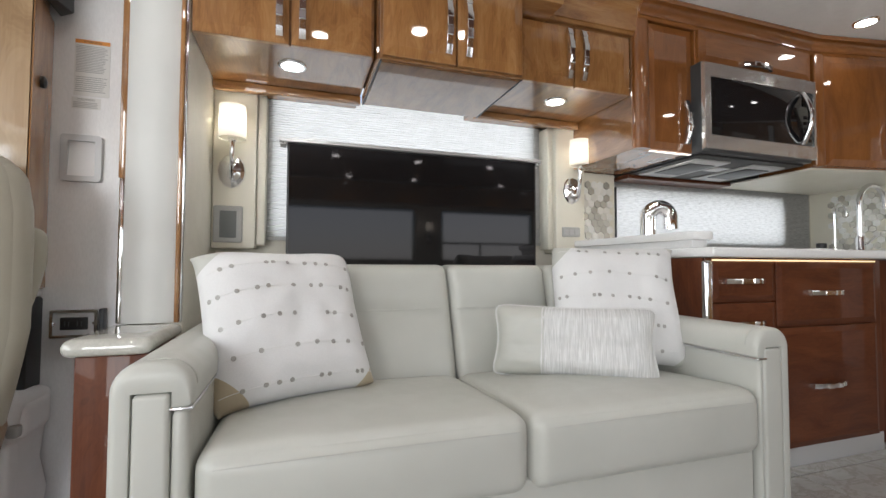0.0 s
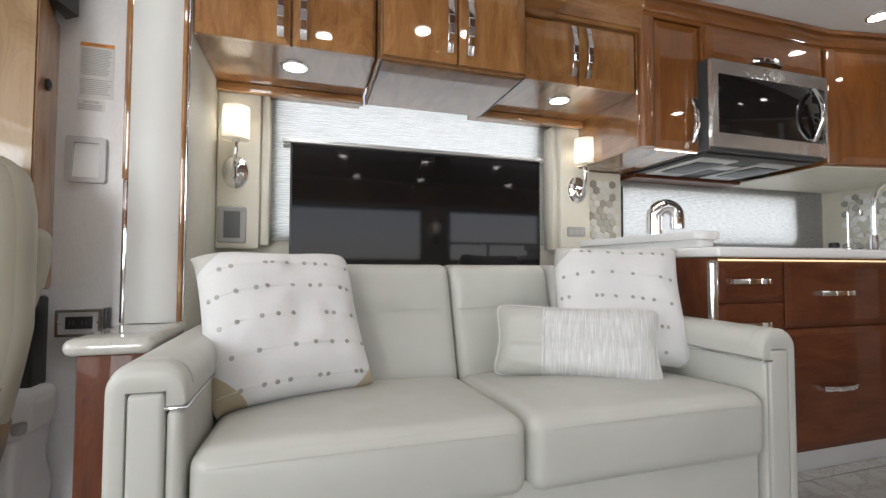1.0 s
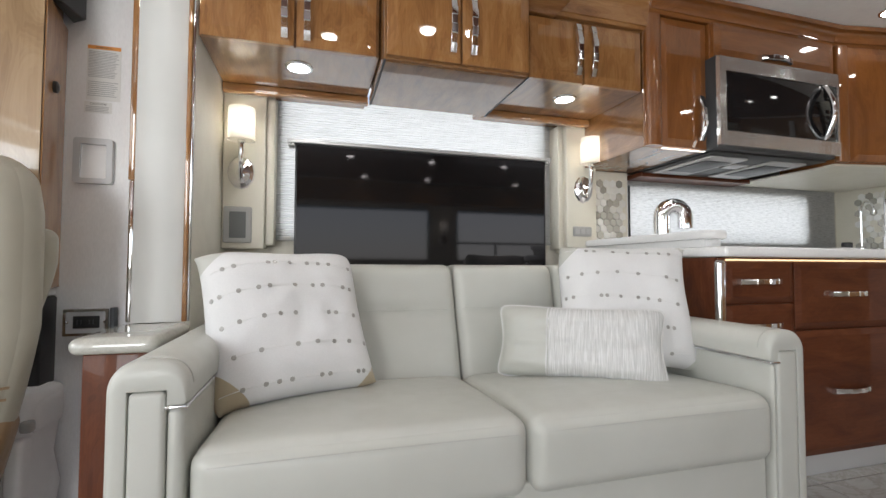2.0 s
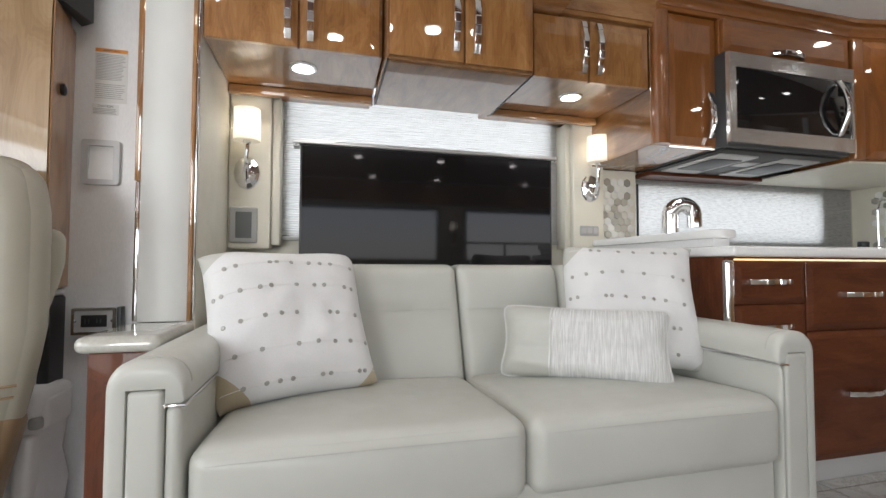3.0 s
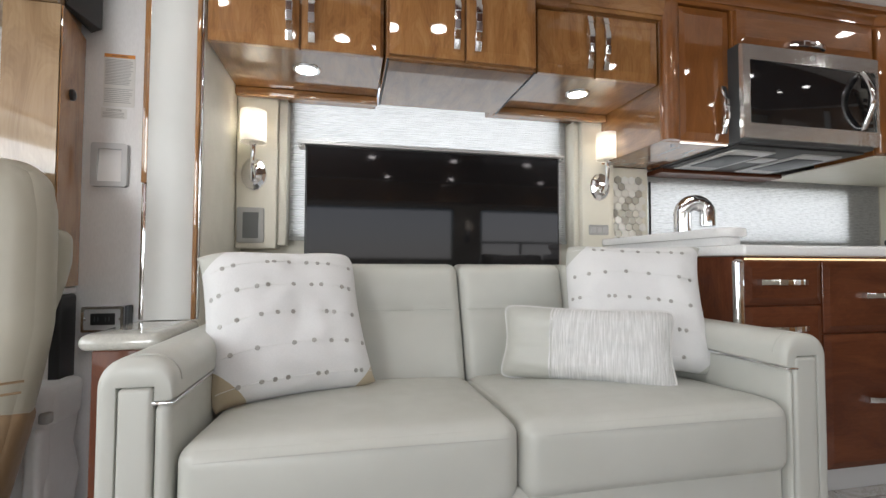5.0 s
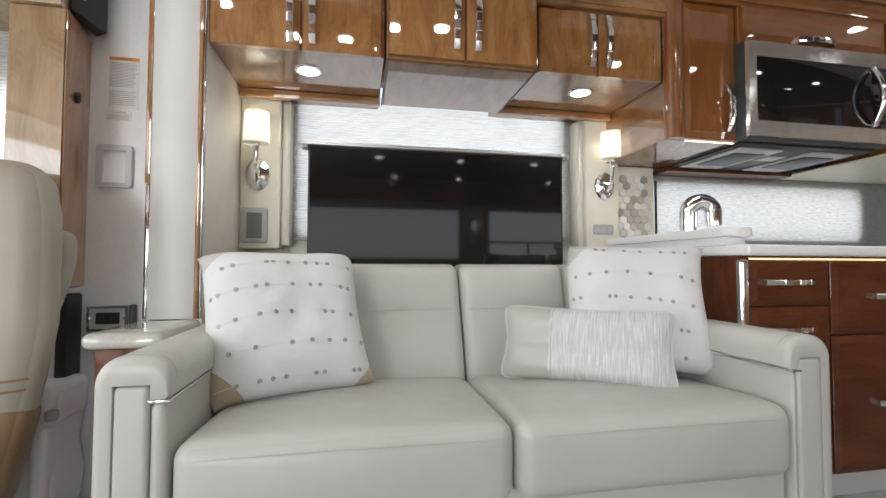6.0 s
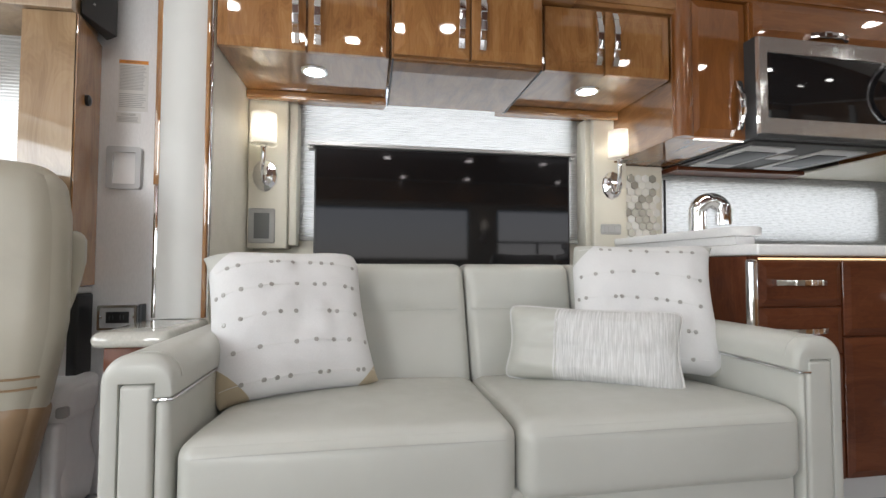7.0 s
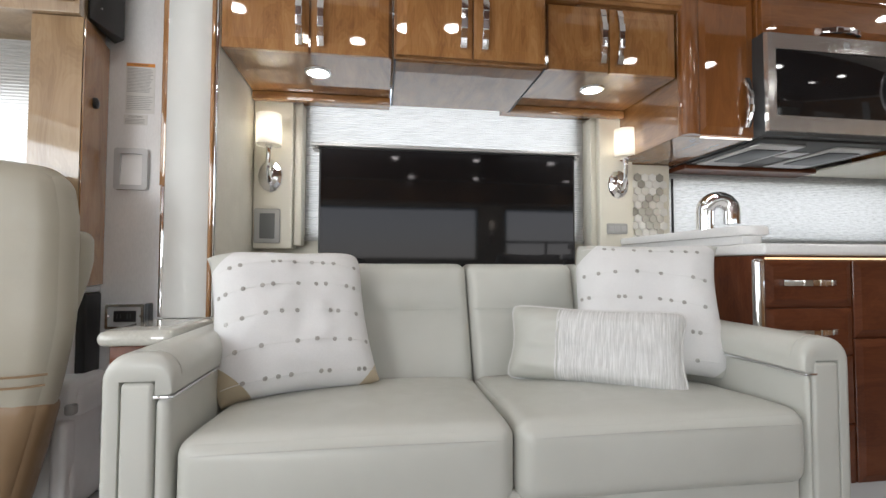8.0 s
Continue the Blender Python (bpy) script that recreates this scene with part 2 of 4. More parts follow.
def streaks(nt, b):
    v = coords(nt, (230, 2, 13), wander=False)
    n = node(nt, "ShaderNodeTexNoise", Scale=1.0, Detail=3.0, Roughness=0.7)
    nt.links.new(v, n.inputs[0])
    nt.links.new(ramp(nt, n.outputs["Fac"], [(0.34, (0.58, 0.58, 0.57)), (0.52, (0.70, 0.70, 0.69)), (0.66, (0.84, 0.84, 0.84))]), b.inputs["Base Color"])
    nt.links.new(ramp(nt, n.outputs["Fac"], [(0.4, (0.7, 0.7, 0.7)), (0.68, (0.22, 0.22, 0.22))]), b.inputs["Roughness"])
    bumped(nt, b, n.outputs["Fac"], 0.8, 0.005)


foil_fabric = material("streaked_fabric", (0.7, 0.7, 0.68), 0.5, build=streaks)


def hexes(nt, b):
    info = nt.nodes.new("ShaderNodeObjectInfo")
    nt.links.new(ramp(nt, info.outputs["Random"], [(0.0, (0.46, 0.44, 0.39)), (0.3, (0.66, 0.64, 0.57)), (0.6, (0.82, 0.81, 0.77)), (1.0, (0.92, 0.92, 0.9))]), b.inputs["Base Color"])
    nt.links.new(ramp(nt, info.outputs["Random"], [(0.0, (0.15, 0.15, 0.15)), (1.0, (0.4, 0.4, 0.4))]), b.inputs["Roughness"])
    v = coords(nt)
    n = node(nt, "ShaderNodeTexNoise", Scale=90.0, Detail=3.0)
    nt.links.new(v, n.inputs[0])
    bumped(nt, b, n.outputs["Fac"], 0.3, 0.002)


hex_mat = material("hex_tile", (0.6, 0.58, 0.5), 0.25, metal=0.35, build=hexes)


# ---- mesh helpers ----
def thing(name, label="", category="", loc=(0, 0, 0), m=None, group="", kind=""):
    ob = new(name)
    ob.empty_display_size = 0.05
    ob.matrix_basis = m if m is not None else Matrix.Translation(loc)
    return tagged(ob, label, category, group, kind)


def top_of(ob):
    while ob.parent:
        ob = ob.parent
    return ob


def mesh_from(name, bm, mat, angle=35):
    bmesh.ops.recalc_face_normals(bm, faces=bm.faces)
    me = bpy.data.meshes.new(name)
    bm.to_mesh(me)
    bm.free()
    me.materials.append(mat)
    me.polygons.foreach_set("use_smooth", [True] * len(me.polygons))
    me.set_sharp_from_angle(angle=radians(angle))
    return me


def part(name, bm, mat, parent, label="", local=False, angle=35):
    """One mesh under a thing or part; bm is in world places unless local."""
    if not local:
        bm.transform(top_of(parent).matrix_basis.inverted())
    ob = new(name, mesh_from(name, bm, mat, angle))
    ob.parent = parent
    if label:
        ob["label"] = label
    return ob


def solo(name, bm, mat, label="", category="", group="", kind="", base=None, angle=35):
    """A thing of one mesh, with its origin at base."""
    if base is not None:
        bm.transform(Matrix.Translation(base).inverted())
    ob = new(name, mesh_from(name, bm, mat, angle))
    if base is not None:
        ob.matrix_basis = Matrix.Translation(base)
    return tagged(ob, label, category, group, kind)


def rbox(x0, x1, y0, y1, z0, z1, bev=0.0, seg=2, bm=None):
    b = bmesh.new()
    bmesh.ops.create_cube(b, size=1)
    for v in b.verts:
        v.co = Vector((x0 + (v.co.x + 0.5) * (x1 - x0), y0 + (v.co.y + 0.5) * (y1 - y0), z0 + (v.co.z + 0.5) * (z1 - z0)))
    if bev:
        bmesh.ops.bevel(b, geom=b.edges[:], offset=bev, segments=seg, profile=0.5, affect="EDGES")
    return joined(bm, b) if bm is not None else b


def joined(bm, other):
    me = bpy.data.meshes.new("tmp")
    other.to_mesh(me)
    other.free()
    bm.from_mesh(me)
    bpy.data.meshes.remove(me)
    return bm


def soft_box(lo, hi, r, n=8, k=4, shape=None):
    """A padded box: rounded by r all round, with n steps in the middle; shape(p, u) bends each place p by its share u in -1..1."""
    c = [(a + b) / 2 for a, b in zip(lo, hi)]
    h = [(b - a) / 2 for a, b in zip(lo, hi)]
    rr = [min(r, x * 0.98) for x in h]
    lines = []
    for a in range(3):
        q = [-h[a] + rr[a] * (1 - math.cos(i / k * math.pi / 2)) for i in range(k)]
        mid = [-(h[a] - rr[a]) + 2 * (h[a] - rr[a]) * i / n for i in range(n + 1)]
        lines.append(q + mid + [-x for x in reversed(q)])
    b = bmesh.new()
    seen = {}

    def vert(i, j, l):
        key = (i, j, l)
        if key not in seen:
            p = Vector((lines[0][i], lines[1][j], lines[2][l]))
            core = Vector([max(-(h[a] - rr[a]), min(h[a] - rr[a], p[a])) for a in range(3)])
            d = Vector([(p[a] - core[a]) / rr[a] for a in range(3)])
            if d.length > 1e-9:
                d.normalize()
            q = core + Vector([d[a] * rr[a] for a in range(3)])
            u = Vector([p[a] / h[a] for a in range(3)])
            q = q + Vector(c)
            if shape:
                q = Vector(shape(q, u))
            seen[key] = b.verts.new(q)
        return seen[key]

    N = [len(x) - 1 for x in lines]
    for a in range(3):
        p, q = (a + 1) % 3, (a + 2) % 3
        for side in (0, N[a]):
            for i in range(N[p]):
                for j in range(N[q]):
                    quad = []
                    for di, dj in ((0, 0), (1, 0), (1, 1), (0, 1)):
                        ix = [0, 0, 0]
                        ix[a], ix[p], ix[q] = side, i + di, j + dj
                        quad.append(vert(*ix))
                    if len(set(quad)) == 4:
                        b.faces.new(quad)
    return b


def extruded(profile, axis, a, b_, bev=0.0):
    """A flat outline, pushed along an axis from a to b_. The outline's pairs are the other two axes in order."""
    bm = bmesh.new()
    def at(p, s):
        q = list(p)
        q.insert(axis, s)
        return q
    f = [bm.verts.new(at(p, a)) for p in profile]
    g = [bm.verts.new(at(p, b_)) for p in profile]
    n = len(profile)
    faces = [bm.faces.new(f), bm.faces.new(list(reversed(g)))]
    for i in range(n):
        bm.faces.new((f[i], g[i], g[(i + 1) % n], f[(i + 1) % n]))
    if bev:
        edges = {e for fc in faces for e in fc.edges}
        bmesh.ops.bevel(bm, geom=list(edges), offset=bev, segments=3, profile=0.5, affect="EDGES")
    return bm


def offset2(profile, d):
    """The outline moved inwards by d, corner by corner."""
    n = len(profile)
    area = sum(profile[i][0] * profile[(i + 1) % n][1] - profile[(i + 1) % n][0] * profile[i][1] for i in range(n))
    s = 1 if area > 0 else -1
    out = []
    for i in range(n):
        p, a, b = (Vector(profile[k]) for k in (i, i - 1, (i + 1) % n))
        e0, e1 = (p - a).normalized(), (b - p).normalized()
        n0, n1 = Vector((-e0.y, e0.x)) * s, Vector((-e1.y, e1.x)) * s
        m = n0 + n1
        m = m / max(0.35, m.dot(n0)) if m.length > 1e-6 else n0
        out.append(tuple(p + m * d))
    return out


def pushed(profile, axis, a, b_, r, k=5, soft=None, spokes=None):
    """An outline pushed along an axis from a to b_, rounded by r at the end a."""
    bm = bmesh.new()
    rings = []
    for i in range(k + 1):
        t = radians(90 * i / k)
        pts = offset2(profile, r * (1 - math.sin(t)))
        if soft:
            pts = [tuple(Vector(q) * w + Vector(o) * (1 - w)) for q, o, w in zip(pts, profile, soft)]
        rings.append((pts, a + r * (1 - math.cos(t))))
    rings.append((profile, b_))
    loops = []
    for pts, s in rings:
        loop = []
        for p in pts:
            q = list(p)
            q.insert(axis, s)
            loop.append(bm.verts.new(q))
        loops.append(loop)
    n = len(profile)
    for l0, l1 in zip(loops, loops[1:]):
        for i in range(n):
            bm.faces.new((l0[i], l0[(i + 1) % n], l1[(i + 1) % n], l1[i]))
    # the end's face, as triangles from the outer outline to the inner corner named for each of its places
    lo = loops[0]
    for i in range(len(spokes) - 1):
        ia, ib = spokes[i], spokes[i + 1]
        bm.faces.new((lo[i], lo[i + 1], lo[ib]))
        if ia != ib:
            bm.faces.new((lo[i], lo[ib], lo[ia]))
    return bm


def tube(points, radius, sides=12, caps=True):
    """A round bar along places; radius may be a list."""
    bm = bmesh.new()
    pts = [Vector(p) for p in points]
    rad = radius if isinstance(radius, (list, tuple)) else [radius] * len(pts)
    rings, up = [], None
    for i, p in enumerate(pts):
        d = (pts[min(i + 1, len(pts) - 1)] - pts[max(i - 1, 0)]).normalized()
        if up is None:
            up = d.orthogonal().normalized()
        up = (up - d * up.dot(d)).normalized()
        s = d.cross(up)
        rings.append([bm.verts.new(p + rad[i] * (up * math.cos(2 * math.pi * j / sides) + s * math.sin(2 * math.pi * j / sides))) for j in range(sides)])
    for r0, r1 in zip(rings, rings[1:]):
        for j in range(sides):
            bm.faces.new((r0[j], r0[(j + 1) % sides], r1[(j + 1) % sides], r1[j]))
    if caps:
        bm.faces.new(rings[0][::-1])
        bm.faces.new(rings[-1])
    return bm


def lathe(profile, centre, axis=2, sides=24):
    """Turned round an axis through centre: pairs of radius and height."""
    bm = bmesh.new()
    rings = []
    for r, hgt in profile:
        ring = []
        for j in range(sides):
            a = 2 * math.pi * j / sides
            q = [r * math.cos(a), r * math.sin(a)]
            q.insert(axis, hgt)
            ring.append(bm.verts.new(Vector(centre) + Vector(q)))
        rings.append(ring)
    for r0, r1 in zip(rings, rings[1:]):
        for j in range(sides):
            bm.faces.new((r0[j], r0[(j + 1) % sides], r1[(j + 1) % sides], r1[j]))
    for ring in (rings[0], rings[-1]):
        bm.faces.new(ring)
    return bm


def rounded_rect(x0, x1, z0, z1, r, k=6):
    pts = []
    for cx, cz, a0 in ((x1 - r, z1 - r, 0), (x0 + r, z1 - r, 90), (x0 + r, z0 + r, 180), (x1 - r, z0 + r, 270)):
        for i in range(k + 1):
            a = radians(a0 + 90 * i / k)
            pts.append((cx + r * math.cos(a), cz + r * math.sin(a)))
    return pts


def ring_plate(outer, inner, y0, y1):
    """A plate in x and z with a rounded hole, from y0 to y1."""
    bm = bmesh.new()
    loops = []
    for pts, y in ((outer, y0), (inner, y0), (inner, y1), (outer, y1)):
        loops.append([bm.verts.new((x, y, z)) for x, z in pts])
    n = len(outer)
    for a in range(4):
        l0, l1 = loops[a], loops[(a + 1) % 4]
        for i in range(n):
            bm.faces.new((l0[i], l0[(i + 1) % n], l1[(i + 1) % n], l1[i]))
    return bm


def square_like(inner, x0, x1, z0, z1):
    """The rectangle's outline with as many places as the rounded hole has."""
    n = len(inner) // 4
    out = []
    for q, (cx, cz) in enumerate(((x1, z1), (x0, z1), (x0, z0), (x1, z0))):
        for i in range(n):
            s = i / (n - 1)
            px, pz = inner[q * n + i]
            if q in (0, 2):
                out.append((cx, pz if s < 0.5 else cz) if s < 0.5 else (px if s > 0.5 else cx, cz))
            else:
                out.append((px, cz) if s < 0.5 else (cx, pz if s > 0.5 else cz))
        mid = q * n + n // 2
        out[mid] = (cx, cz)
    return out


# ---- structure ----
def structure(name, bm, mat, label=""):
    return solo(name, bm, mat, label, "", kind="structure")


floor = structure("floor", rbox(-2.4, 4.2, -2.3, 2.36, -0.06, -0.004), grout, "dark grouted floor under pale marble tiles")
ceiling = structure("ceiling", rbox(-2.4, 4.2, -2.3, 2.36, CEIL, CEIL + 0.05), ceiling_mat, "smooth off-white padded ceiling with recessed downlights")

structure("ceiling_panel", rbox(-2.2, 4.0, -2.05, 1.275, CEIL - 0.003, CEIL - 0.0005), deep_h, "polished dark cherry ceiling panel round the rows of downlights")

# rear wall of the slide-out, in two lengths, each with a rounded window opening
hole = rounded_rect(-0.098, 1.242, 0.900, 1.66, 0.055)
structure("wall_rear", ring_plate(square_like(hole, -0.40, 1.60, 0.0, CEIL), hole, 2.275, 2.303), cream_wall, "cream wall behind the sofa")
hole2 = rounded_rect(1.75, 3.175, 0.925, 1.232, 0.05)
structure("wall_kitchen", ring_plate(square_like(hole2, 1.60, 3.52, 0.0, CEIL), hole2, 2.275, 2.33), cream_wall, "cream wall behind the kitchen counter")
structure("wall_side_right", rbox(3.46, 3.52, 1.2, 2.275, 0, CEIL), cream_wall, "cream end wall of the kitchen")
structure("wall_side_left", rbox(-0.40, -0.325, 1.72, 2.275, 0, CEIL, 0.003), cream_wall, "cream woven side wall of the slide-out")
structure("wall_switch", rbox(-0.745, -0.40, 1.79, 1.85, 0, CEIL), grasscloth, "silver grasscloth wall with a switch and stickers")
hole3 = rounded_rect(-1.72, -0.845, 0.86, 1.34, 0.05)
structure("wall_cab", ring_plate(square_like(hole3, -2.4, -0.745, 0.0, CEIL), hole3, 1.78, 1.83), cream_wall, "wall beside the driver's seat")
bm = ring_plate([(1.83, CEIL), (-2.3, CEIL), (-2.3, 0), (1.83, 0)], [(1.6, 1.75), (-2.0, 1.75), (-2.0, 0.75), (1.6, 0.75)], -2.4, -2.46)
bm.transform(Matrix(((0, 1, 0, 0), (1, 0, 0, 0), (0, 0, 1, 0), (0, 0, 0, 1))))
structure("wall_windshield", bm, cream_wall, "front wall with the wide windshield opening")
lamp("daylight_windshield", "AREA", pose(-2.5, -0.2, 1.25, 0, -90), 54, 1.1, (0.95, 0.98, 1.0), 3.7, "RECTANGLE")
# unseen end walls, in dark wood to cut the fill light
structure("wall_right_end", rbox(4.2, 4.26, -2.3, 1.3, 0, CEIL), wood_v)
# unseen strip, added so the drawers reflect a bright upright band
structure("door_trim", rbox(4.17, 4.1985, 0.13, 0.28, 0, 1.85, 0.004), white_plastic, "pale upright strip on the end wall, added for its reflection")
structure("wall_right_return", rbox(3.46, 4.2, 1.2, 1.26, 0, CEIL), wood_v)
# the wall behind the camera: two windows, and an unseen opening added for fill
for nm, a, b, c, d, e, f in (("wall_front_entry", -2.4, -0.86, -2.0, -0.92, 0.40, 1.62), ("wall_front", -0.86, 1.85, -0.78, 1.65, 0.85, 1.6), ("wall_front_end", 1.85, 4.2, 2.05, 3.6, 0.85, 1.6)):
    h = rounded_rect(c, d, e, f, 0.05)
    structure(nm, ring_plate(square_like(h, a, b, 0, CEIL), h, -2.36, -2.3), cream_wall, "cream wall with a daylit window")


# unseen block, added so the television reflects something dark high up
structure("soffit_front", rbox(-2.4, 4.2, -2.3, -2.12, 1.66, CEIL - 0.002), wood_h, "unseen cherry block above the opposite windows, added to darken reflections")


def window(name, x0, x1, z0, z1, y, bars=()):
    w = thing(name, "rounded vehicle window with a clear pane", "window", ((x0 + x1) / 2, y, z0), kind="structure")
    inner = rounded_rect(x0 + 0.006, x1 - 0.006, z0 + 0.006, z1 - 0.006, 0.050)
    outer = rounded_rect(x0 + 0.002, x1 - 0.002, z0 + 0.002, z1 - 0.002, 0.054)
    part("window_frame", ring_plate(outer, inner, y - 0.008, y + 0.02), black_plastic, w)
    for a, b, c, d in bars:
        part("mullion", rbox(a, b, y - 0.005, y + 0.015, c, d, 0.002, 1), black_plastic, w)
    return w


daylight = (0.93, 0.97, 1.0)
window("window_1", -0.098, 1.242, 0.900, 1.66, 2.29)
window("window_2", 1.75, 3.175, 0.925, 1.232, 2.30)
window("window_3", -1.72, -0.845, 0.86, 1.34, 1.80)
# unseen window, added to hold the fill lamp
window("window_6", -2.0, -0.92, 0.40, 1.62, -2.33)
window("window_4", -0.78, 1.65, 0.85, 1.6, -2.33)
window("window_5", 2.05, 3.6, 0.85, 1.6, -2.33, ((2.063, 3.587, 1.10, 1.13), (2.68, 2.71, 0.863, 1.0995)))
lamp("daylight_window", "AREA", pose(0.573, 2.312, 1.28, -90), 11.5, 1.5, daylight, 0.9, "RECTANGLE")
lamp("daylight_kitchen", "AREA", pose(2.46, 2.332, 1.08, -90), 5.4, 1.55, daylight, 0.4, "RECTANGLE")
lamp("daylight_cab", "AREA", pose(-1.28, 1.90, 1.1, -90), 13, 1.1, daylight, 0.7, "RECTANGLE")
# fill lamp added behind the unseen opening to brighten left wall and sofa
lamp("daylight_entry", "AREA", pose(-1.46, -2.34, 1.01, 90), 48.0, 1.05, (0.97, 0.985, 1.0), 1.18, "RECTANGLE")
lamp("daylight_behind", "AREA", pose(0.435, -2.34, 1.22, 90), 7.6, 2.36, (0.97, 0.97, 1.0), 0.7, "RECTANGLE")
lamp("daylight_behind_end", "AREA", pose(2.82, -2.34, 1.22, 90), 5.5, 1.45, (0.97, 0.97, 1.0), 0.7, "RECTANGLE")


def pleated(x0, x1, z0, z1, y, pitch, depth):
    bm = bmesh.new()
    n = int((z1 - z0) / pitch) * 2
    rows = []
    for i in range(n + 1):
        z = z0 + (z1 - z0) * i / n
        rows.append([bm.verts.new((x, y + (depth if i % 2 else 0), z)) for x in (x0, (x0 + x1) / 2, x1)])
    for a, b in zip(rows, rows[1:]):
        for j in range(2):
            bm.faces.new((a[j], a[j + 1], b[j + 1], b[j]))
    return bm


def shade_blind(name, x0, x1, z0, z1, y, mat, label, pitch=0.011):
    s = thing(name, label, "window shade", ((x0 + x1) / 2, y, z0))
    part("fabric", pleated(x0, x1, z0 + 0.015, z1, y, pitch, 0.0035), mat, s, angle=5)
    part("bottom_rail", rbox(x0, x1, y - 0.012, y + 0.006, z0, z0 + 0.016, 0.003), grey_plastic, s)
    return s


shade_blind("window_shade", -0.118, 1.278, 0.885, 1.56, 2.266, blind_mat, "white pleated shade glowing with daylight, lowered")
shade_blind("window_shade", 1.715, 3.42, 0.87, 1.30, 2.266, blind2_mat, "white woven shade glowing with daylight behind the counter", 0.009)
shade_blind("window_shade", -1.78, -0.80, 0.85, 1.52, 1.74, blind_mat, "grey pleated shade half lit by daylight")


# ---- downlights ----
def downlight(x, y, z, r, watts, label, group, cone=140):
    d = thing("downlight", label, "ceiling light", (x, y, z), group=group)
    part("trim_ring", lathe([(r * 0.86, -0.001), (r * 0.9, -0.006), (r * 1.12, -0.005), (r * 1.18, 0.0)], (x, y, z), 2, 28), chrome, d)
    part("lens", lathe([(r * 0.86, -0.003), (r * 0.7, -0.008), (r * 0.4, -0.0105), (0.001, -0.0115)], (x, y, z), 2, 28), lens_glow, d)
    lamp("downlight_lamp", "AREA", pose(x, y, z - 0.014), watts, r * 1.6, (0.965, 0.97, 0.945), spread=cone)
    return d


# those at (-0.75, 0.46) and (-0.42, 1.2) are unseen, added to brighten the left
for row, xs in ((0.97, (0.11, 0.58, 1.64, 2.12, 2.84)), (0.56, (2.74,)), (1.2, (-0.42,)), (0.46, (-0.75, 1.71)), (-0.06, (0.35, 1.17, 1.97)), (-0.82, (0.39, 1.30, 2.18)), (-1.86, (0.64, 1.51, 2.82, 3.48))):
    for x in xs:
        downlight(x, row, CEIL, 0.044, DOWN_W, "lit round recessed ceiling downlight with a bright rim", "ceiling downlights")
downlight(2.595, 1.475, CEIL, 0.044, DOWN_W * 0.12, "lit round recessed ceiling downlight by the kitchen", "ceiling downlights")
downlight(-0.012, 1.878, 1.532, 0.045, PUCK_W, "lit round downlight in the wooden soffit above the window", "soffit downlights")
downlight(1.135, 1.878, 1.532, 0.045, PUCK_W, "lit round downlight in the wooden soffit above the window", "soffit downlights")


# ---- cabinets ----
def door_panel(x0, x1, z0, z1, y, rim=0.034, thick=0.024, bevel=0.0075):
    """A slab door facing -y: a flat rim that slopes up to a raised field."""
    bm = bmesh.new()
    rings = []
    for inset, d in ((0, 0.0), (0, thick - bevel), (0.0015, thick - bevel + 0.0015), (rim, thick), (rim + 0.001, thick + 0.0004)):
        rings.append([bm.verts.new((x, y - d, z)) for x, z in ((x0 + inset, z0 + inset), (x1 - inset, z0 + inset), (x1 - inset, z1 - inset), (x0 + inset, z1 - inset))])
    for r0, r1 in zip(rings, rings[1:]):
        for j in range(4):
            bm.faces.new((r0[j], r0[(j + 1) % 4], r1[(j + 1) % 4], r1[j]))
    bm.faces.new(rings[0][::-1])
    bm.faces.new(rings[-1])
    return bm


def strap(length, width=0.025, rise=0.022):
    """An arched strap handle along z, facing -y, stepped into links; its middle at the origin."""
    h = length / 2
    stations = []
    for i in range(7):
        for e in (0.04, 0.96):
            z = -h + length * (i + e) / 7
            u = z / h
            stations.append((z, rise * (1 - u * u) + 0.007, width * (0.5 if i % 2 == 0 else 0.45), 0.0070 if i % 2 == 0 else 0.0040))
    bm = bmesh.new()
    rings = []
    for z, out, w, th in stations:
        rings.append([bm.verts.new((x, -out + y, z)) for x, y in [(w * a, -th * b) for a, b in ((-1, 0.3), (-0.86, 0.8), (-0.5, 0.84), (0, 0.85), (0.5, 0.84), (0.86, 0.8), (1, 0.3))] + [(w, th), (-w, th)]])
    for r0, r1 in zip(rings, rings[1:]):
        for j in range(9):
            bm.faces.new((r0[j], r0[(j + 1) % 9], r1[(j + 1) % 9], r1[j]))
    for ring, s in ((rings[0], 1), (rings[-1], -1)):
        a, b = ring[7], ring[8]
        deep = [bm.verts.new((v.co.x, 0.004, v.co.z + e)) for v, e in ((a, 0), (b, 0), (b, s * 0.014), (a, s * 0.014))]
        near = [bm.verts.new((v.co.x, v.co.y, v.co.z + s * 0.014)) for v in (b, a)]
        bm.faces.new((a, b, deep[1], deep[0]))
        bm.faces.new((near[1], near[0], deep[2], deep[3]))
        bm.faces.new((a, deep[0], deep[3], near[1]))
        bm.faces.new((b, near[0], deep[2], deep[1]))
        bm.faces.new(ring)
    return bm


def handle(parent, x, y, z, length, level=False, width=0.025):
    bm = strap(length, width)
    if level:
        bm.transform(Matrix.Rotation(radians(90), 4, "Y"))
    bm.transform(Matrix.Translation((x, y, z)))
    return part("handle", bm, chrome, parent, "polished chrome strap handle")


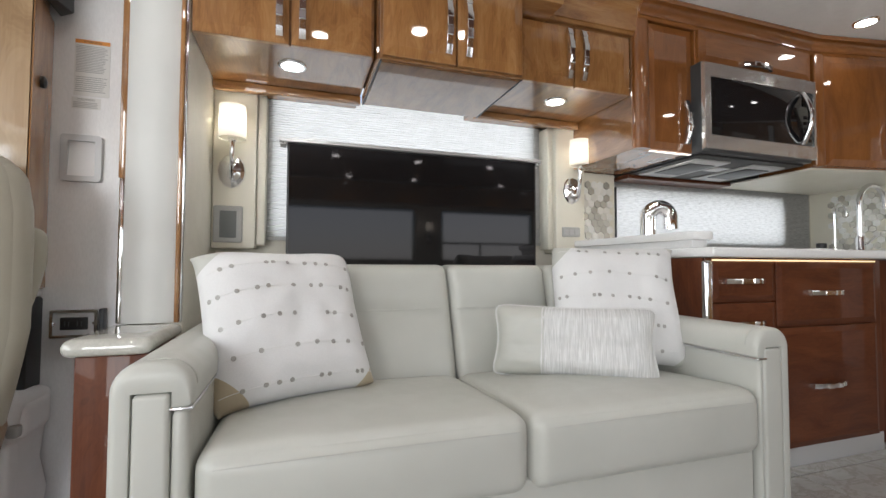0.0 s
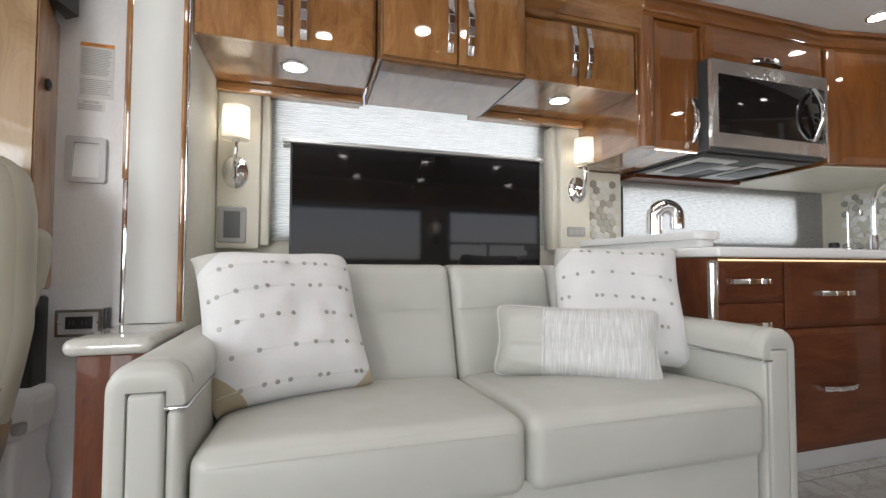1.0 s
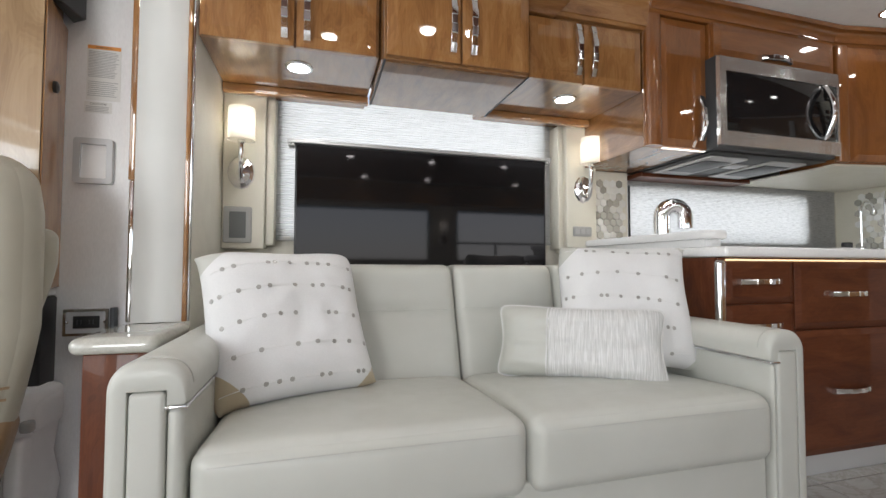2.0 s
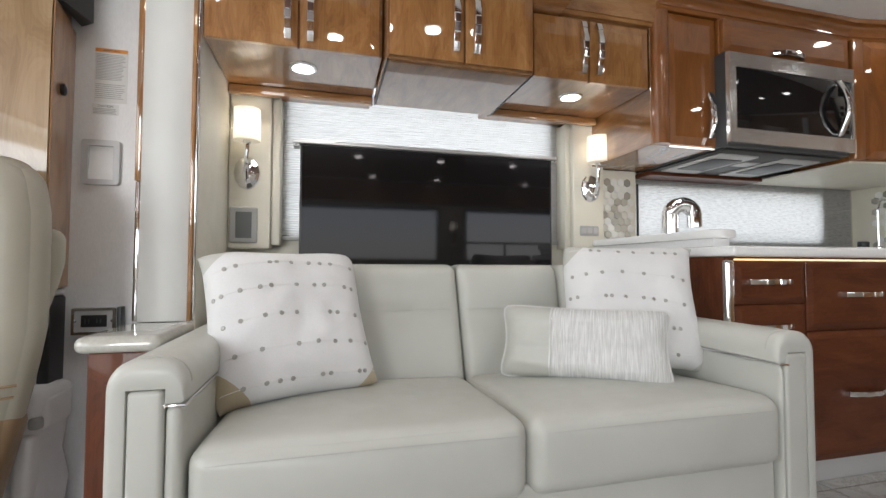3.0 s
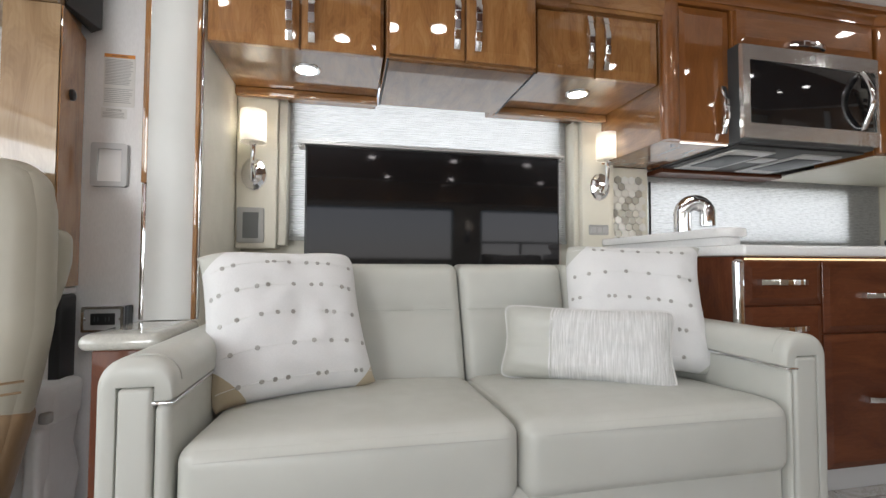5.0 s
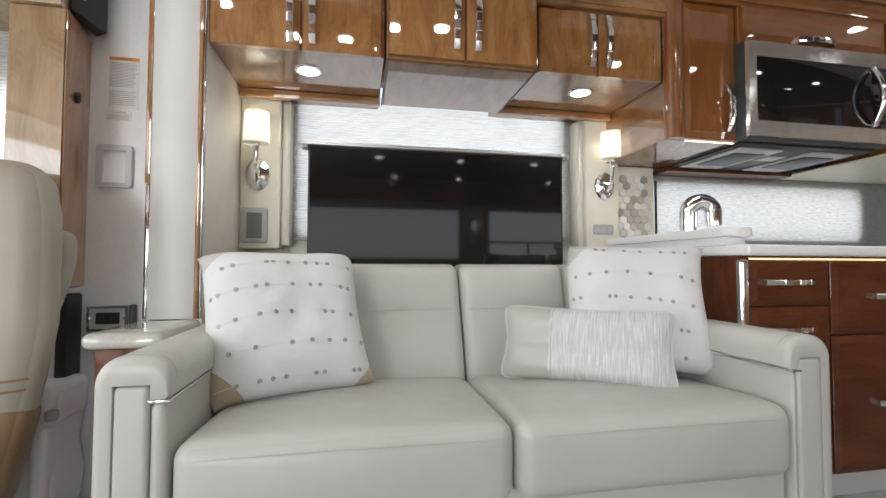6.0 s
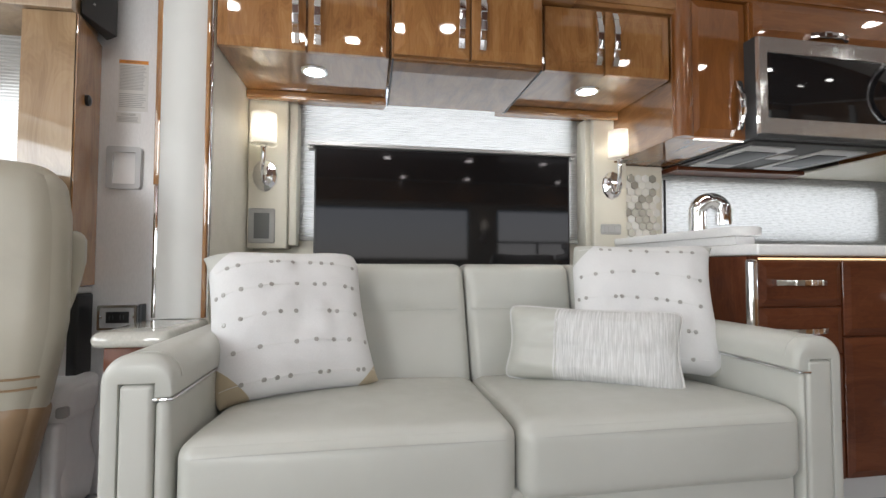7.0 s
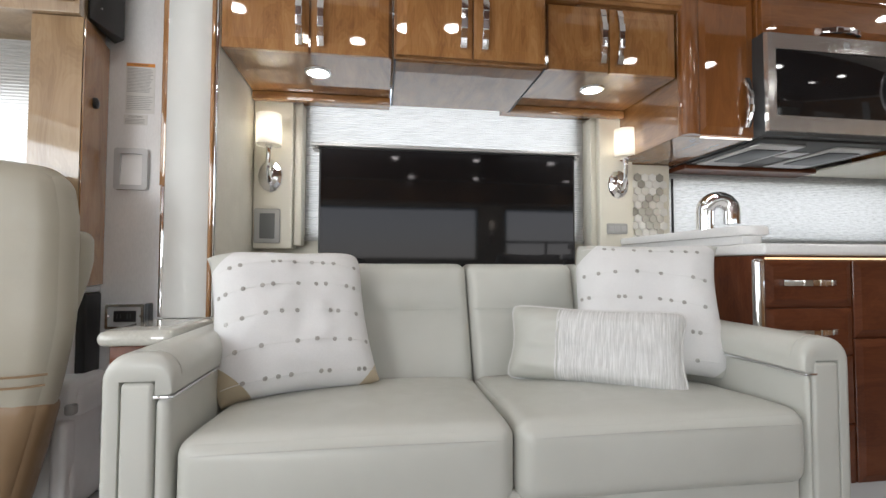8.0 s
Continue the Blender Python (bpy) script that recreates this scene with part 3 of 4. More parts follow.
def cabinet(name, label, x0, x1, y0, y1, z0, z1, doors, mat_body=None, group="wall cabinets", mat_door=None):
    """doors: (x0, x1, z0, z1, handle place or None)."""
    c = thing(name, label, "cabinet", ((x0 + x1) / 2, (y0 + y1) / 2, z0), group=group)
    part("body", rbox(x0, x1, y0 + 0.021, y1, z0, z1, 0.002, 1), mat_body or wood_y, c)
    for dx0, dx1, dz0, dz1, hd in doors:
        d = part("door", door_panel(dx0, dx1, dz0, dz1, y0 + 0.02), mat_door or wood_v, c, angle=8)
        if hd:
            handle(d, hd[0], y0 - 0.005, hd[1], hd[2], *hd[3:])
    return c


SOFFIT = 1.532
top = CEIL - 0.003
cabinet("wall_cabinet", "glossy cherry wall cabinet with two doors and chrome handles", -0.322, 0.274, 1.70, 2.27, SOFFIT, top,
        [(-0.315, -0.022, SOFFIT - 0.004, top - 0.02, (-0.052, 1.655, 0.225)), (-0.014, 0.262, SOFFIT - 0.004, top - 0.02, (0.022, 1.655, 0.225))])
cabinet("wall_cabinet", "deeper glossy cherry wall cabinet above the window, two doors", 0.278, 0.828, 1.60, 2.075, 1.488, top,
        [(0.286, 0.550, 1.496, top - 0.02, (0.518, 1.635, 0.225)), (0.558, 0.820, 1.496, top - 0.02, (0.594, 1.635, 0.225))])
cabinet("wall_cabinet", "glossy cherry wall cabinet with two short doors", 0.832, 1.416, 1.70, 2.27, SOFFIT, top,
        [(0.872, 1.116, SOFFIT - 0.004, 1.782, (1.086, 1.66, 0.215)), (1.124, 1.402, SOFFIT - 0.004, 1.782, (1.156, 1.66, 0.215))])
deep_cab = [o for o in scene.collection.objects if o.name.startswith("wall_cabinet") and not o.parent][1]
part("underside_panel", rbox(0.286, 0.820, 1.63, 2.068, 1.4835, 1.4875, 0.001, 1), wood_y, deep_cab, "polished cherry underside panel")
for x in (0.2815, 0.8245):
    part("underside_edge", rbox(x - 0.0033, x + 0.0033, 1.62, 2.075, 1.4825, 1.4878, 0.0008, 1), black_plastic, deep_cab, "thin dark edge strip")
# wooden valance strip below the soffit, at the wall
solo("valance_left", rbox(-0.322, 0.276, 2.10, 2.135, SOFFIT - 0.036, SOFFIT - 0.002, 0.003), wood_h, "cherry valance strip above the window", "trim", kind="structure")
solo("valance_right", rbox(0.83, 1.416, 2.10, 2.135, SOFFIT - 0.036, SOFFIT - 0.002, 0.003), wood_h, "cherry valance strip above the window", "trim", kind="structure")


def crown(x0, x1, y, z0, z1, out, deep=0.06):
    prof = [(y + deep, z0), (y, z0), (y - 0.006, z0 + 0.012), (y - 0.012, z0 + 0.014)]
    for i in range(7):
        a = radians(90 * i / 6)
        prof.append((y - 0.012 - (out - 0.02) * (1 - math.cos(a)), z0 + 0.014 + (z1 - z0 - 0.034) * math.sin(a)))
    prof += [(y - out, z1 - 0.02), (y - out, z1), (y + deep, z1)]
    return extruded(prof, 0, x0, x1)


solo("crown_moulding", crown(0.835, 1.45, 1.70, 1.80, top, 0.05), wood_h, "glossy cherry crown moulding at the ceiling", "trim", kind="structure")
solo("crown_moulding", crown(0.25, 0.985, 1.58, 1.79, top, 0.06, 0.3), wood_h, "glossy cherry crown block above the deep cabinet", "trim", kind="structure")

# tall cabinet and the microwave's surround
tall = cabinet("tall_wall_cabinet", "glossy cherry tall wall cabinet with one door", 1.42, 1.752, 1.69, 2.27, 1.292, 1.872,
               [(1.488, 1.745, 1.296, 1.868, (1.699, 1.43, 0.205))], mat_door=red_v)
post = [(1.424, 1.76)] + [(1.462 - 0.040 * math.cos(radians(a)), 1.70 - 0.026 * math.sin(radians(a))) for a in range(0, 181, 15)] + [(1.484, 1.76)]
part("under_light", rbox(1.51, 1.74, 1.70, 1.708, 1.2890, 1.2915), led_white, tall, "lit white tape under the cabinet")
lamp("under_cabinet_lamp", "AREA", pose(1.62, 1.80, 1.284), 0.7, 0.24, (1.0, 0.95, 0.86), 0.03, "RECTANGLE")
part("corner_post", extruded(post, 2, 1.294, 1.87), red_post, tall)
cabinet("wall_cabinet", "glossy cherry cabinet with a lift door above the microwave", 1.754, 2.508, 1.66, 2.27, 1.71, 1.872,
        [(1.76, 2.50, 1.714, 1.868, (2.11, 1.735, 0.19, True))], red_h, mat_door=red_h)
bend = pose(2.512, 1.66, 0, 0, 0, -10) @ pose(-2.512, -1.66, 0)
turned = cabinet("wall_cabinet", "glossy cherry wall cabinet beside the microwave, set at a slight angle", 2.512, 3.41, 1.66, 2.0, 1.284, 1.872,
                 [(2.578, 2.985, 1.29, 1.862, (2.945, 1.42, 0.2)), (2.993, 3.40, 1.29, 1.862, (3.035, 1.42, 0.2))], red_v, mat_door=red_v)
part("corner_stile", rbox(2.514, 2.572, 1.652, 1.682, 1.286, 1.87, 0.008, 3), red_v, turned)
turned.matrix_basis = bend @ turned.matrix_basis
solo("cabinet_underside", extruded([(2.53, 1.69), (3.42, 1.535), (3.452, 1.60), (3.452, 2.26), (2.53, 2.26)], 2, 1.2755, 1.2835), cream_panel, "cream underside panel of the wall cabinets", "panel", kind="structure")
solo("crown_moulding", crown(1.43, 2.516, 1.68, 1.872, top, 0.06), red_h, "long glossy cherry crown moulding at the ceiling", "trim", kind="structure")
bm = crown(2.5165, 3.42, 1.68, 1.872, top, 0.06)
bm.transform(bend)
solo("crown_moulding", bm, red_h, "angled glossy cherry crown moulding at the ceiling", "trim", kind="structure")


# ---- microwave ----
def microwave():
    x0, x1, z0, z1, yf = 1.735, 2.452, 1.302, 1.692, 1.612
    m = thing("microwave", "stainless over-range microwave with a black glass door", "microwave", ((x0 + x1) / 2, 1.85, z0))
    part("body", rbox(x0 + 0.004, x1 - 0.004, yf + 0.022, 2.2, z0 - 0.012, z1 + 0.012, 0.004), dark_metal, m)
    gx0, gx1, gz0, gz1 = x0 + 0.035, x1 - 0.014, z0 + 0.062, z1 - 0.062
    inner = [(gx1, gz1), (gx0, gz1), (gx0, gz0), (gx1, gz0)]
    outer = [(x1, z1), (x0, z1), (x0, z0), (x1, z0)]
    door = part("door", ring_plate(outer, inner, yf, yf + 0.02), steel_h, m, "brushed stainless door frame")
    part("glass", rbox(gx0, gx1, yf + 0.003, yf + 0.018, gz0, gz1, 0.002), black_glass, door, "black glass")
    part("mark", lathe([(0.013, 0), (0.013, -0.002), (0.002, -0.0025)], (x0 + 0.36, yf + 0.0005, z1 - 0.03), 1, 20), silver_plastic, door, "round grey maker's mark")
    hx = x1 - 0.10
    pts = [(hx, yf + 0.004, gz0 + 0.014)] + [(hx, yf - 0.006 - 0.036 * math.sin(math.pi * i / 14), gz0 + 0.014 + (gz1 - gz0 - 0.028) * i / 14) for i in range(15)] + [(hx, yf + 0.004, gz1 - 0.014)]
    b = tube(pts, 0.012, 12)
    part("handle", b, chrome, door, "bowed steel bar handle")
    for i in range(5):
        for j in range(2):
            part("key", rbox(x1 - 0.085 + j * 0.03, x1 - 0.062 + j * 0.03, yf + 0.002, yf + 0.006, gz0 + 0.02 + i * 0.028, gz0 + 0.038 + i * 0.028, 0.001, 1), black_glass, m)
    part("display", rbox(x1 - 0.09, x1 - 0.03, yf + 0.001, yf + 0.006, gz1 - 0.07, gz1 - 0.035, 0.001, 1), black_glass, m)
    part("base_plate", rbox(x0 + 0.02, x1 - 0.02, yf + 0.05, 2.18, z0 - 0.022, z0 - 0.012, 0.002), black_plastic, m)
    for a, b_ in ((0.05, 0.27), (0.42, 0.64)):
        part("filter_rim", rbox(x0 + a + 0.03, x0 + b_ - 0.03, yf + 0.16, 2.0, z0 - 0.034, z0 - 0.0298, 0.002), dark_metal, m)
        part("grease_filter", rbox(x0 + a, x0 + b_, yf + 0.10, 2.08, z0 - 0.03, z0 - 0.0215, 0.003), silver_plastic, m, "grey mesh grease filter")
    part("lamp_cover", rbox(x0 + 0.295, x0 + 0.395, yf + 0.2, yf + 0.28, z0 - 0.028, z0 - 0.0215, 0.002), silver_plastic, m)
    return m


microwave()
# Deep cherry puts the shade under the cabinets into the ledge's colour
solo("hood_ledge", extruded([(1.752, 1.262), (2.51, 1.262), (2.51, 1.285), (1.752, 1.285)], 1, 2.12, 2.25, 0.003), deep_h, "cherry ledge under the wall cabinets, darkened for shade", "trim", kind="structure")


# ---- television ----
tv = thing("television", "large dark flat television on a lift behind the sofa", "television", (0.555, 2.1, 0.62))
TVX0, TVX1, TVZ = -0.03, 1.142, 1.287
part("screen", rbox(TVX0 + 0.008, TVX1 - 0.008, 2.066, 2.074, 0.66, TVZ - 0.008, 0.001, 1), screen_mat, tv, "dark glossy screen")
part("housing", rbox(TVX0, TVX1, 2.0685, 2.11, 0.65, TVZ, 0.003), black_plastic, tv)
bar = part("top_bar", rbox(TVX0 - 0.032, TVX1 + 0.026, 2.055, 2.125, TVZ + 0.001, TVZ + 0.016, 0.003), silver_plastic, tv, "grey metal lift bar")
for x in (TVX0 - 0.016, TVX1 + 0.012):
    part("bracket", rbox(x - 0.012, x + 0.012, 2.06, 2.12, TVZ - 0.012, TVZ + 0.001, 0.002), grey_plastic, tv)
    part("screw", lathe([(0.003, 0), (0.003, -0.002), (0.0005, -0.003)], (x, 2.0598, TVZ - 0.005), 1, 10), black_plastic, tv)
part("lift_column", rbox(0.44, 0.68, 2.112, 2.14, 0.0, 0.9, 0.003), dark_metal, tv)

# ---- sconce panels and trims ----
for nm, x0, x1, z0, z1, y, mt in (("sconce_panel", -0.324, -0.156, 0.842, 1.512, 2.15, cream_panel), ("sconce_panel", 1.309, 1.488, 0.84, 1.53, 2.15, cream_panel)):
    sc = thing(nm, "cream padded wall panel behind a sconce", "wall panel", ((x0 + x1) / 2, y, z0), group="sconce panels")
    part("pad", soft_box((x0, y, z0), (x1, y + 0.03, z1), 0.008, 3, 3), mt, sc)
    part("backing_board", rbox(x0 + 0.001, x1 - 0.001, y + 0.0302, y + 0.12, z0 + 0.002, z1 - 0.001, 0.002, 1), cream_panel, sc)
for x0, x1 in ((-0.1555, -0.12), (1.28, 1.3085)):
    solo("window_trim", rbox(x0, x1, 2.18, 2.274, 0.86, 1.515, 0.004), cream_panel, "cream upright window trim", "trim", kind="structure")


def sconce(x, z, y=2.15, turn=0, bend=0.0):
    s = thing("wall_sconce", "chrome wall sconce with a lit white fabric drum shade", "wall lamp", m=pose(x, y, z, 0, 0, turn), group="wall sconces")
    part("backplate", lathe([(0.001, -0.024), (0.018, -0.022), (0.034, -0.016), (0.046, -0.008), (0.05, -0.001), (0.05, 0.0)], (0, 0, 0), 1, 12), chrome, s, "faceted oval chrome backplate", local=True, angle=12)
    s.children[0].scale = (1.1, 1, 1.45)
    sx = bend
    pts = [(0, -0.02, -0.035), (0.0, -0.045, -0.03), (sx * 0.2, -0.064, 0.0), (sx * 0.6, -0.075, 0.035), (sx, -0.08, 0.075), (sx, -0.08, 0.11)]
    part("arm", tube(pts, [0.006, 0.009, 0.0095, 0.009, 0.010, 0.011], 10), chrome, s, "curved chrome arm", local=True)
    part("socket", lathe([(0.012, 0.105), (0.016, 0.11), (0.016, 0.15), (0.01, 0.155)], (sx, -0.08, 0), 2, 16), chrome, s, local=True)
    bm = lathe([(0.0525, 0.117), (0.0505, 0.250)], (sx, -0.08, 0), 2, 32)
    bmesh.ops.delete(bm, geom=[f for f in bm.faces if len(f.verts) > 4], context="FACES_ONLY")
    part("shade", bm, lampshade, s, "white fabric drum shade", local=True)
    part("diffuser", lathe([(0.050, 0.121), (0.001, 0.1215)], (sx, -0.08, 0), 2, 24), lampshade, s, "white diffuser", local=True)
    lamp("sconce_bulb", "POINT", pose(x + sx, y - 0.08 * math.cos(radians(turn)), z + 0.19), 0.4, 0.022, (1.0, 0.94, 0.85))
    return s


sconce(1.85, 1.16, y=-2.296, turn=180)
sconce(-0.250, 1.165, bend=0.010)
sconce(1.408, 1.176, bend=-0.006)


def wall_plate(name, label, category, x0, x1, z0, z1, y, parts):
    w = thing(name, label, category, ((x0 + x1) / 2, y, z0))
    part("plate", soft_box((x0, y - 0.009, z0), (x1, y, z1), 0.008, 2, 3), parts[0], w)
    return w


th = wall_plate("wall_speaker", "grey framed wall vent with a dark screen", "wall panel", -0.316, -0.204, 0.866, 1.019, 2.1495, (grey_plastic,))
part("screen", rbox(-0.291, -0.227, 2.1395, 2.1435, 0.886, 0.998, 0.001, 1), dark_grille, th)
sp = wall_plate("switch_plate", "grey wall plate with switches", "switch", 1.342, 1.452, 0.928, 0.98, 2.1495, (grey_plastic,))
for i in range(3):
    part("switch", rbox(1.352 + i * 0.032, 1.378 + i * 0.032, 2.1375, 2.1415, 0.94, 0.968, 0.001, 1), silver_plastic, sp)


# ---- left side: column, ledge, switch wall ----
col = thing("padded_column", "padded pearl leather column edged with cherry and chrome", "column", (-0.42, 1.74, 0.59))
prof = [(-0.348, 1.785), (-0.492, 1.785)]
for i in range(13):
    s = i / 12
    prof.append((-0.492 + 0.144 * s, 1.728 - 0.028 * math.sin(math.pi * (0.12 + 0.76 * s))))
part("padding", extruded(prof, 2, 0.592, CEIL - 0.002), pearl_panel, col)
part("left_trim", rbox(-0.512, -0.4925, 1.722, 1.785, 1.04, CEIL - 0.002, 0.003), wood_v, col, "cherry edge strip")
part("left_chrome", rbox(-0.508, -0.4925, 1.720, 1.785, 0.592, 1.038, 0.004), chrome, col, "chrome edge strip")
part("right_trim", rbox(-0.3475, -0.334, 1.702, 1.785, 0.592, CEIL - 0.002, 0.003), wood_v, col, "cherry edge strip")
part("right_chrome", rbox(-0.3335, -0.3265, 1.706, 1.718, 0.592, CEIL - 0.002, 0.003), chrome, col, "chrome edge strip")

ledge = thing("side_ledge", "cherry side cabinet with a pale stone top", "side cabinet", (-0.44, 1.65, 0.0))
part("top", soft_box((-0.522, 1.41, 0.546), (-0.327, 1.789, 0.590), 0.022, 4, 4), quartz_grey, ledge, "polished pale stone top")
part("body", rbox(-0.498, -0.33, 1.44, 1.788, 0.0, 0.5445, 0.004), deep_v, ledge)

sw = thing("recessed_pull", "silver framed recessed pull panel on the wall", "wall panel", (-0.64, 1.789, 1.035))
hole4 = rounded_rect(-0.664, -0.592, 1.048, 1.158, 0.004, 4)
part("frame", ring_plate(rounded_rect(-0.683, -0.575, 1.031, 1.177, 0.010, 4), hole4, 1.772, 1.7895), pale_silver, sw)
part("back_plate", extruded([(1.7885, 1.046), (1.776, 1.046), (1.7875, 1.160), (1.7885, 1.160)], 0, -0.666, -0.590), white_plastic, sw, "slanted pale back plate")

ol = thing("power_outlet", "brushed steel wall outlet box with black sockets", "outlet", (-0.62, 1.79, 0.551))
part("box", rbox(-0.684, -0.5635, 1.755, 1.7895, 0.551, 0.634, 0.003), pale_silver, ol)
part("side_plate", rbox(-0.563, -0.551, 1.757, 1.7895, 0.553, 0.636, 0.003), dark_metal, ol, "dark side plate")
part("rim", ring_plate(rounded_rect(-0.684, -0.5635, 0.551, 0.634, 0.004, 3), rounded_rect(-0.676, -0.5715, 0.559, 0.626, 0.003, 3), 1.750, 1.7548), chrome, ol, "bright steel rim")
part("socket", rbox(-0.659, -0.588, 1.752, 1.7555, 0.574, 0.612, 0.002, 2), black_plastic, ol)
for i in range(2):
    for k in range(2):
        part("slot", rbox(-0.648 + i * 0.032 + k * 0.010, -0.645 + i * 0.032 + k * 0.010, 1.7505, 1.7525, 0.586, 0.600, 0.0006, 1), dark_metal, ol)
for x in (-0.674, -0.574):
    part("screw", lathe([(0.004, 0), (0.004, -0.0015), (0.001, -0.002)], (x, 1.755, 0.593), 1, 10), chrome, ol)


def text_mesh(words, size, m):
    cu = bpy.data.curves.new("words", "FONT")
    cu.body, cu.size, cu.align_x, cu.align_y = words, size, "CENTER", "CENTER"
    ob = bpy.data.objects.new("words", cu)
    scene.collection.objects.link(ob)
    me = bpy.data.meshes.new_from_object(ob.evaluated_get(bpy.context.evaluated_depsgraph_get()))
    bpy.data.objects.remove(ob)
    bm = bmesh.new()
    bm.from_mesh(me)
    bpy.data.meshes.remove(me)
    bm.transform(m)
    return bm


def sticker(x0, x1, z0, z1, words, band, lines):
    y = 1.7885
    s = thing("warning_sticker", "white printed warning sticker on the wall", "sticker", ((x0 + x1) / 2, y, z0))
    part("paper", rbox(x0, x1, y, y + 0.0012, z0, z1), paper, s)
    top_z = z1 - 0.014
    part("header", rbox(x0 + 0.001, x1 - 0.001, y - 0.0006, y + 0.0005, z1 - 0.013, z1 - 0.001), orange if band else paper, s)
    part("words", text_mesh(words, 0.010, pose((x0 + x1) / 2, y - 0.001, z1 - 0.0075, 90)), black_ink, s, angle=180)
    random.seed(len(lines) + int(band))
    bm = bmesh.new()
    for z in lines:
        e = x1 - 0.006 - random.random() * 0.012
        rbox(x0 + 0.004, e, y - 0.0004, y + 0.0004, z - 0.0012, z + 0.0012, bm=bm)
    part("fine_print", bm, ink, s, "grey lines of small print")


sticker(-0.660, -0.565, 1.306, 1.487, "WARNING", True, [1.466 - 0.0052 * i for i in range(17)] + [1.366 - 0.0065 * i for i in range(8)])
sticker(-0.664, -0.587, 1.264, 1.300, "CAUTION", False, [1.284 - 0.005 * i for i in range(4)])

# wooden pillar, the cupboard above the side window and its knob
pil = thing("wood_pillar", "glossy cherry pillar beside the driver's window", "pillar", (-0.75, 1.68, 0.68))
part("post", extruded([(-0.81, 1.57), (-0.668, 1.57), (-0.718, 1.789), (-0.81, 1.779)], 2, 0.70, 1.528, 0.003), wood_hazed, pil)
# Thin plate added so the pillar's side stays darker than its hazed front
part("side_veneer", extruded([(-0.6675, 1.575), (-0.6645, 1.5757), (-0.7145, 1.7885), (-0.7175, 1.7885)], 2, 0.702, 1.526), wood_v, pil, "glossy cherry side")
kb = part("knob", lathe([(0.014, 0.0), (0.017, 0.006), (0.017, 0.016), (0.009, 0.02), (0.001, 0.021)], (0, 0, 0), 0, 20), black_plastic, pil, "black round knob", local=True)
kb.matrix_basis = pil.matrix_basis.inverted() @ pose(-0.691, 1.658, 1.292, 0, 0, 12)
hc = thing("overhead_cabinet", "glossy wood overhead cupboard above the driver's window, lightened to tan for haze", "cabinet", (-1.3, 1.65, 1.53), group="wall cabinets")
part("body", extruded([(-1.9, 1.555), (-0.672, 1.555), (-0.722, 1.775), (-1.9, 1.775)], 2, 1.53, top, 0.003), wood_hazed, hc)
for a, b in ((-1.25, -0.685), (-1.88, -1.26)):
    part("door", door_panel(a, b, 1.565, top - 0.02, 1.5545), wood_hazed, hc, angle=8)
part("catch", rbox(-0.80, -0.765, 1.524, 1.534, 1.572, 1.582, 0.002), chrome, hc)
spk = thing("corner_speaker", "small black wall loudspeaker hung under the ceiling", "loudspeaker", (-0.67, 1.70, 1.55))
part("cabinet_box", extruded([(-0.692, 1.625), (-0.676, 1.61), (-0.652, 1.755), (-0.70, 1.7885)], 2, 1.548, 1.78, 0.004), black_plastic, spk)
part("badge", rbox(-0.672, -0.664, 1.652, 1.656, 1.60, 1.604, 0.0005, 1), silver_plastic, spk)

# moulded console beside the driver's seat
con = thing("driver_console", "white moulded plastic console with a black edge strip", "console", (-0.8, 1.7, 0))
part("lower_shell", soft_box((-1.05, 1.60, 0.0), (-0.675, 1.785, 0.415), 0.03, 4, 4, lambda p, u: (p.x - 0.05 * (1 - (p.z / 0.415)) * (u.x > 0) + (0.03 if p.z < 0.12 else 0), p.y, p.z)), white_plastic, con)
part("armrest_step", soft_box((-0.79, 1.62, 0.30), (-0.672, 1.76, 0.395), 0.02, 3, 3), white_plastic, con)
part("upper_shell", soft_box((-1.05, 1.70, 0.40), (-0.742, 1.786, 0.672), 0.02, 3, 3), white_plastic, con)
part("edge_strip", extruded([(-0.746, 0.405), (-0.716, 0.412), (-0.716, 0.668), (-0.722, 0.675), (-0.728, 0.675), (-0.746, 0.60)], 1, 1.705, 1.787, 0.004), black_plastic, con, "black tapered edge strip")
part("side_rib", soft_box((-0.735, 1.585, 0.06), (-0.690, 1.64, 0.30), 0.014, 3, 4), white_plastic, con)
part("grip_recess", soft_box((-0.705, 1.595, 0.312), (-0.676, 1.622, 0.345), 0.008, 2, 3), grey_plastic, con, "small grey grip")
part("foot_step", soft_box((-0.98, 1.555, 0.0), (-0.735, 1.62, 0.055), 0.018, 3, 4), white_plastic, con)
solo("window_ledge", rbox(-1.9, -0.72, 1.60, 1.789, 0.677, 0.697, 0.004), white_plastic, "white ledge under the driver's window", "ledge", kind="structure")


# ---- driver's seat ----
def seat_shape(p, u):
    x, y, z = p
    side = u.x * 0.5 + 0.5
    x -= 0.085 * max(0, (0.62 - z) / 0.38) ** 1.25 * side
    x -= 0.03 * max(0, (z - 0.86) / 0.17) ** 2 * side
    y += 0.05 * max(0, (0.55 - z)) - 0.035 * (1 - u.x * u.x) * (u.y < 0)
    return x, y, z + 0.022 * (1 - u.x * u.x)


seat = thing("swivel_armchair", "ivory leather driver's chair turned away", "chair", (-0.85, 1.5, 0.0))
part("backrest", soft_box((-1.12, 1.40, 0.06), (-0.598, 1.51, 1.030), 0.055, 12, 6, seat_shape), leather_seat, seat)


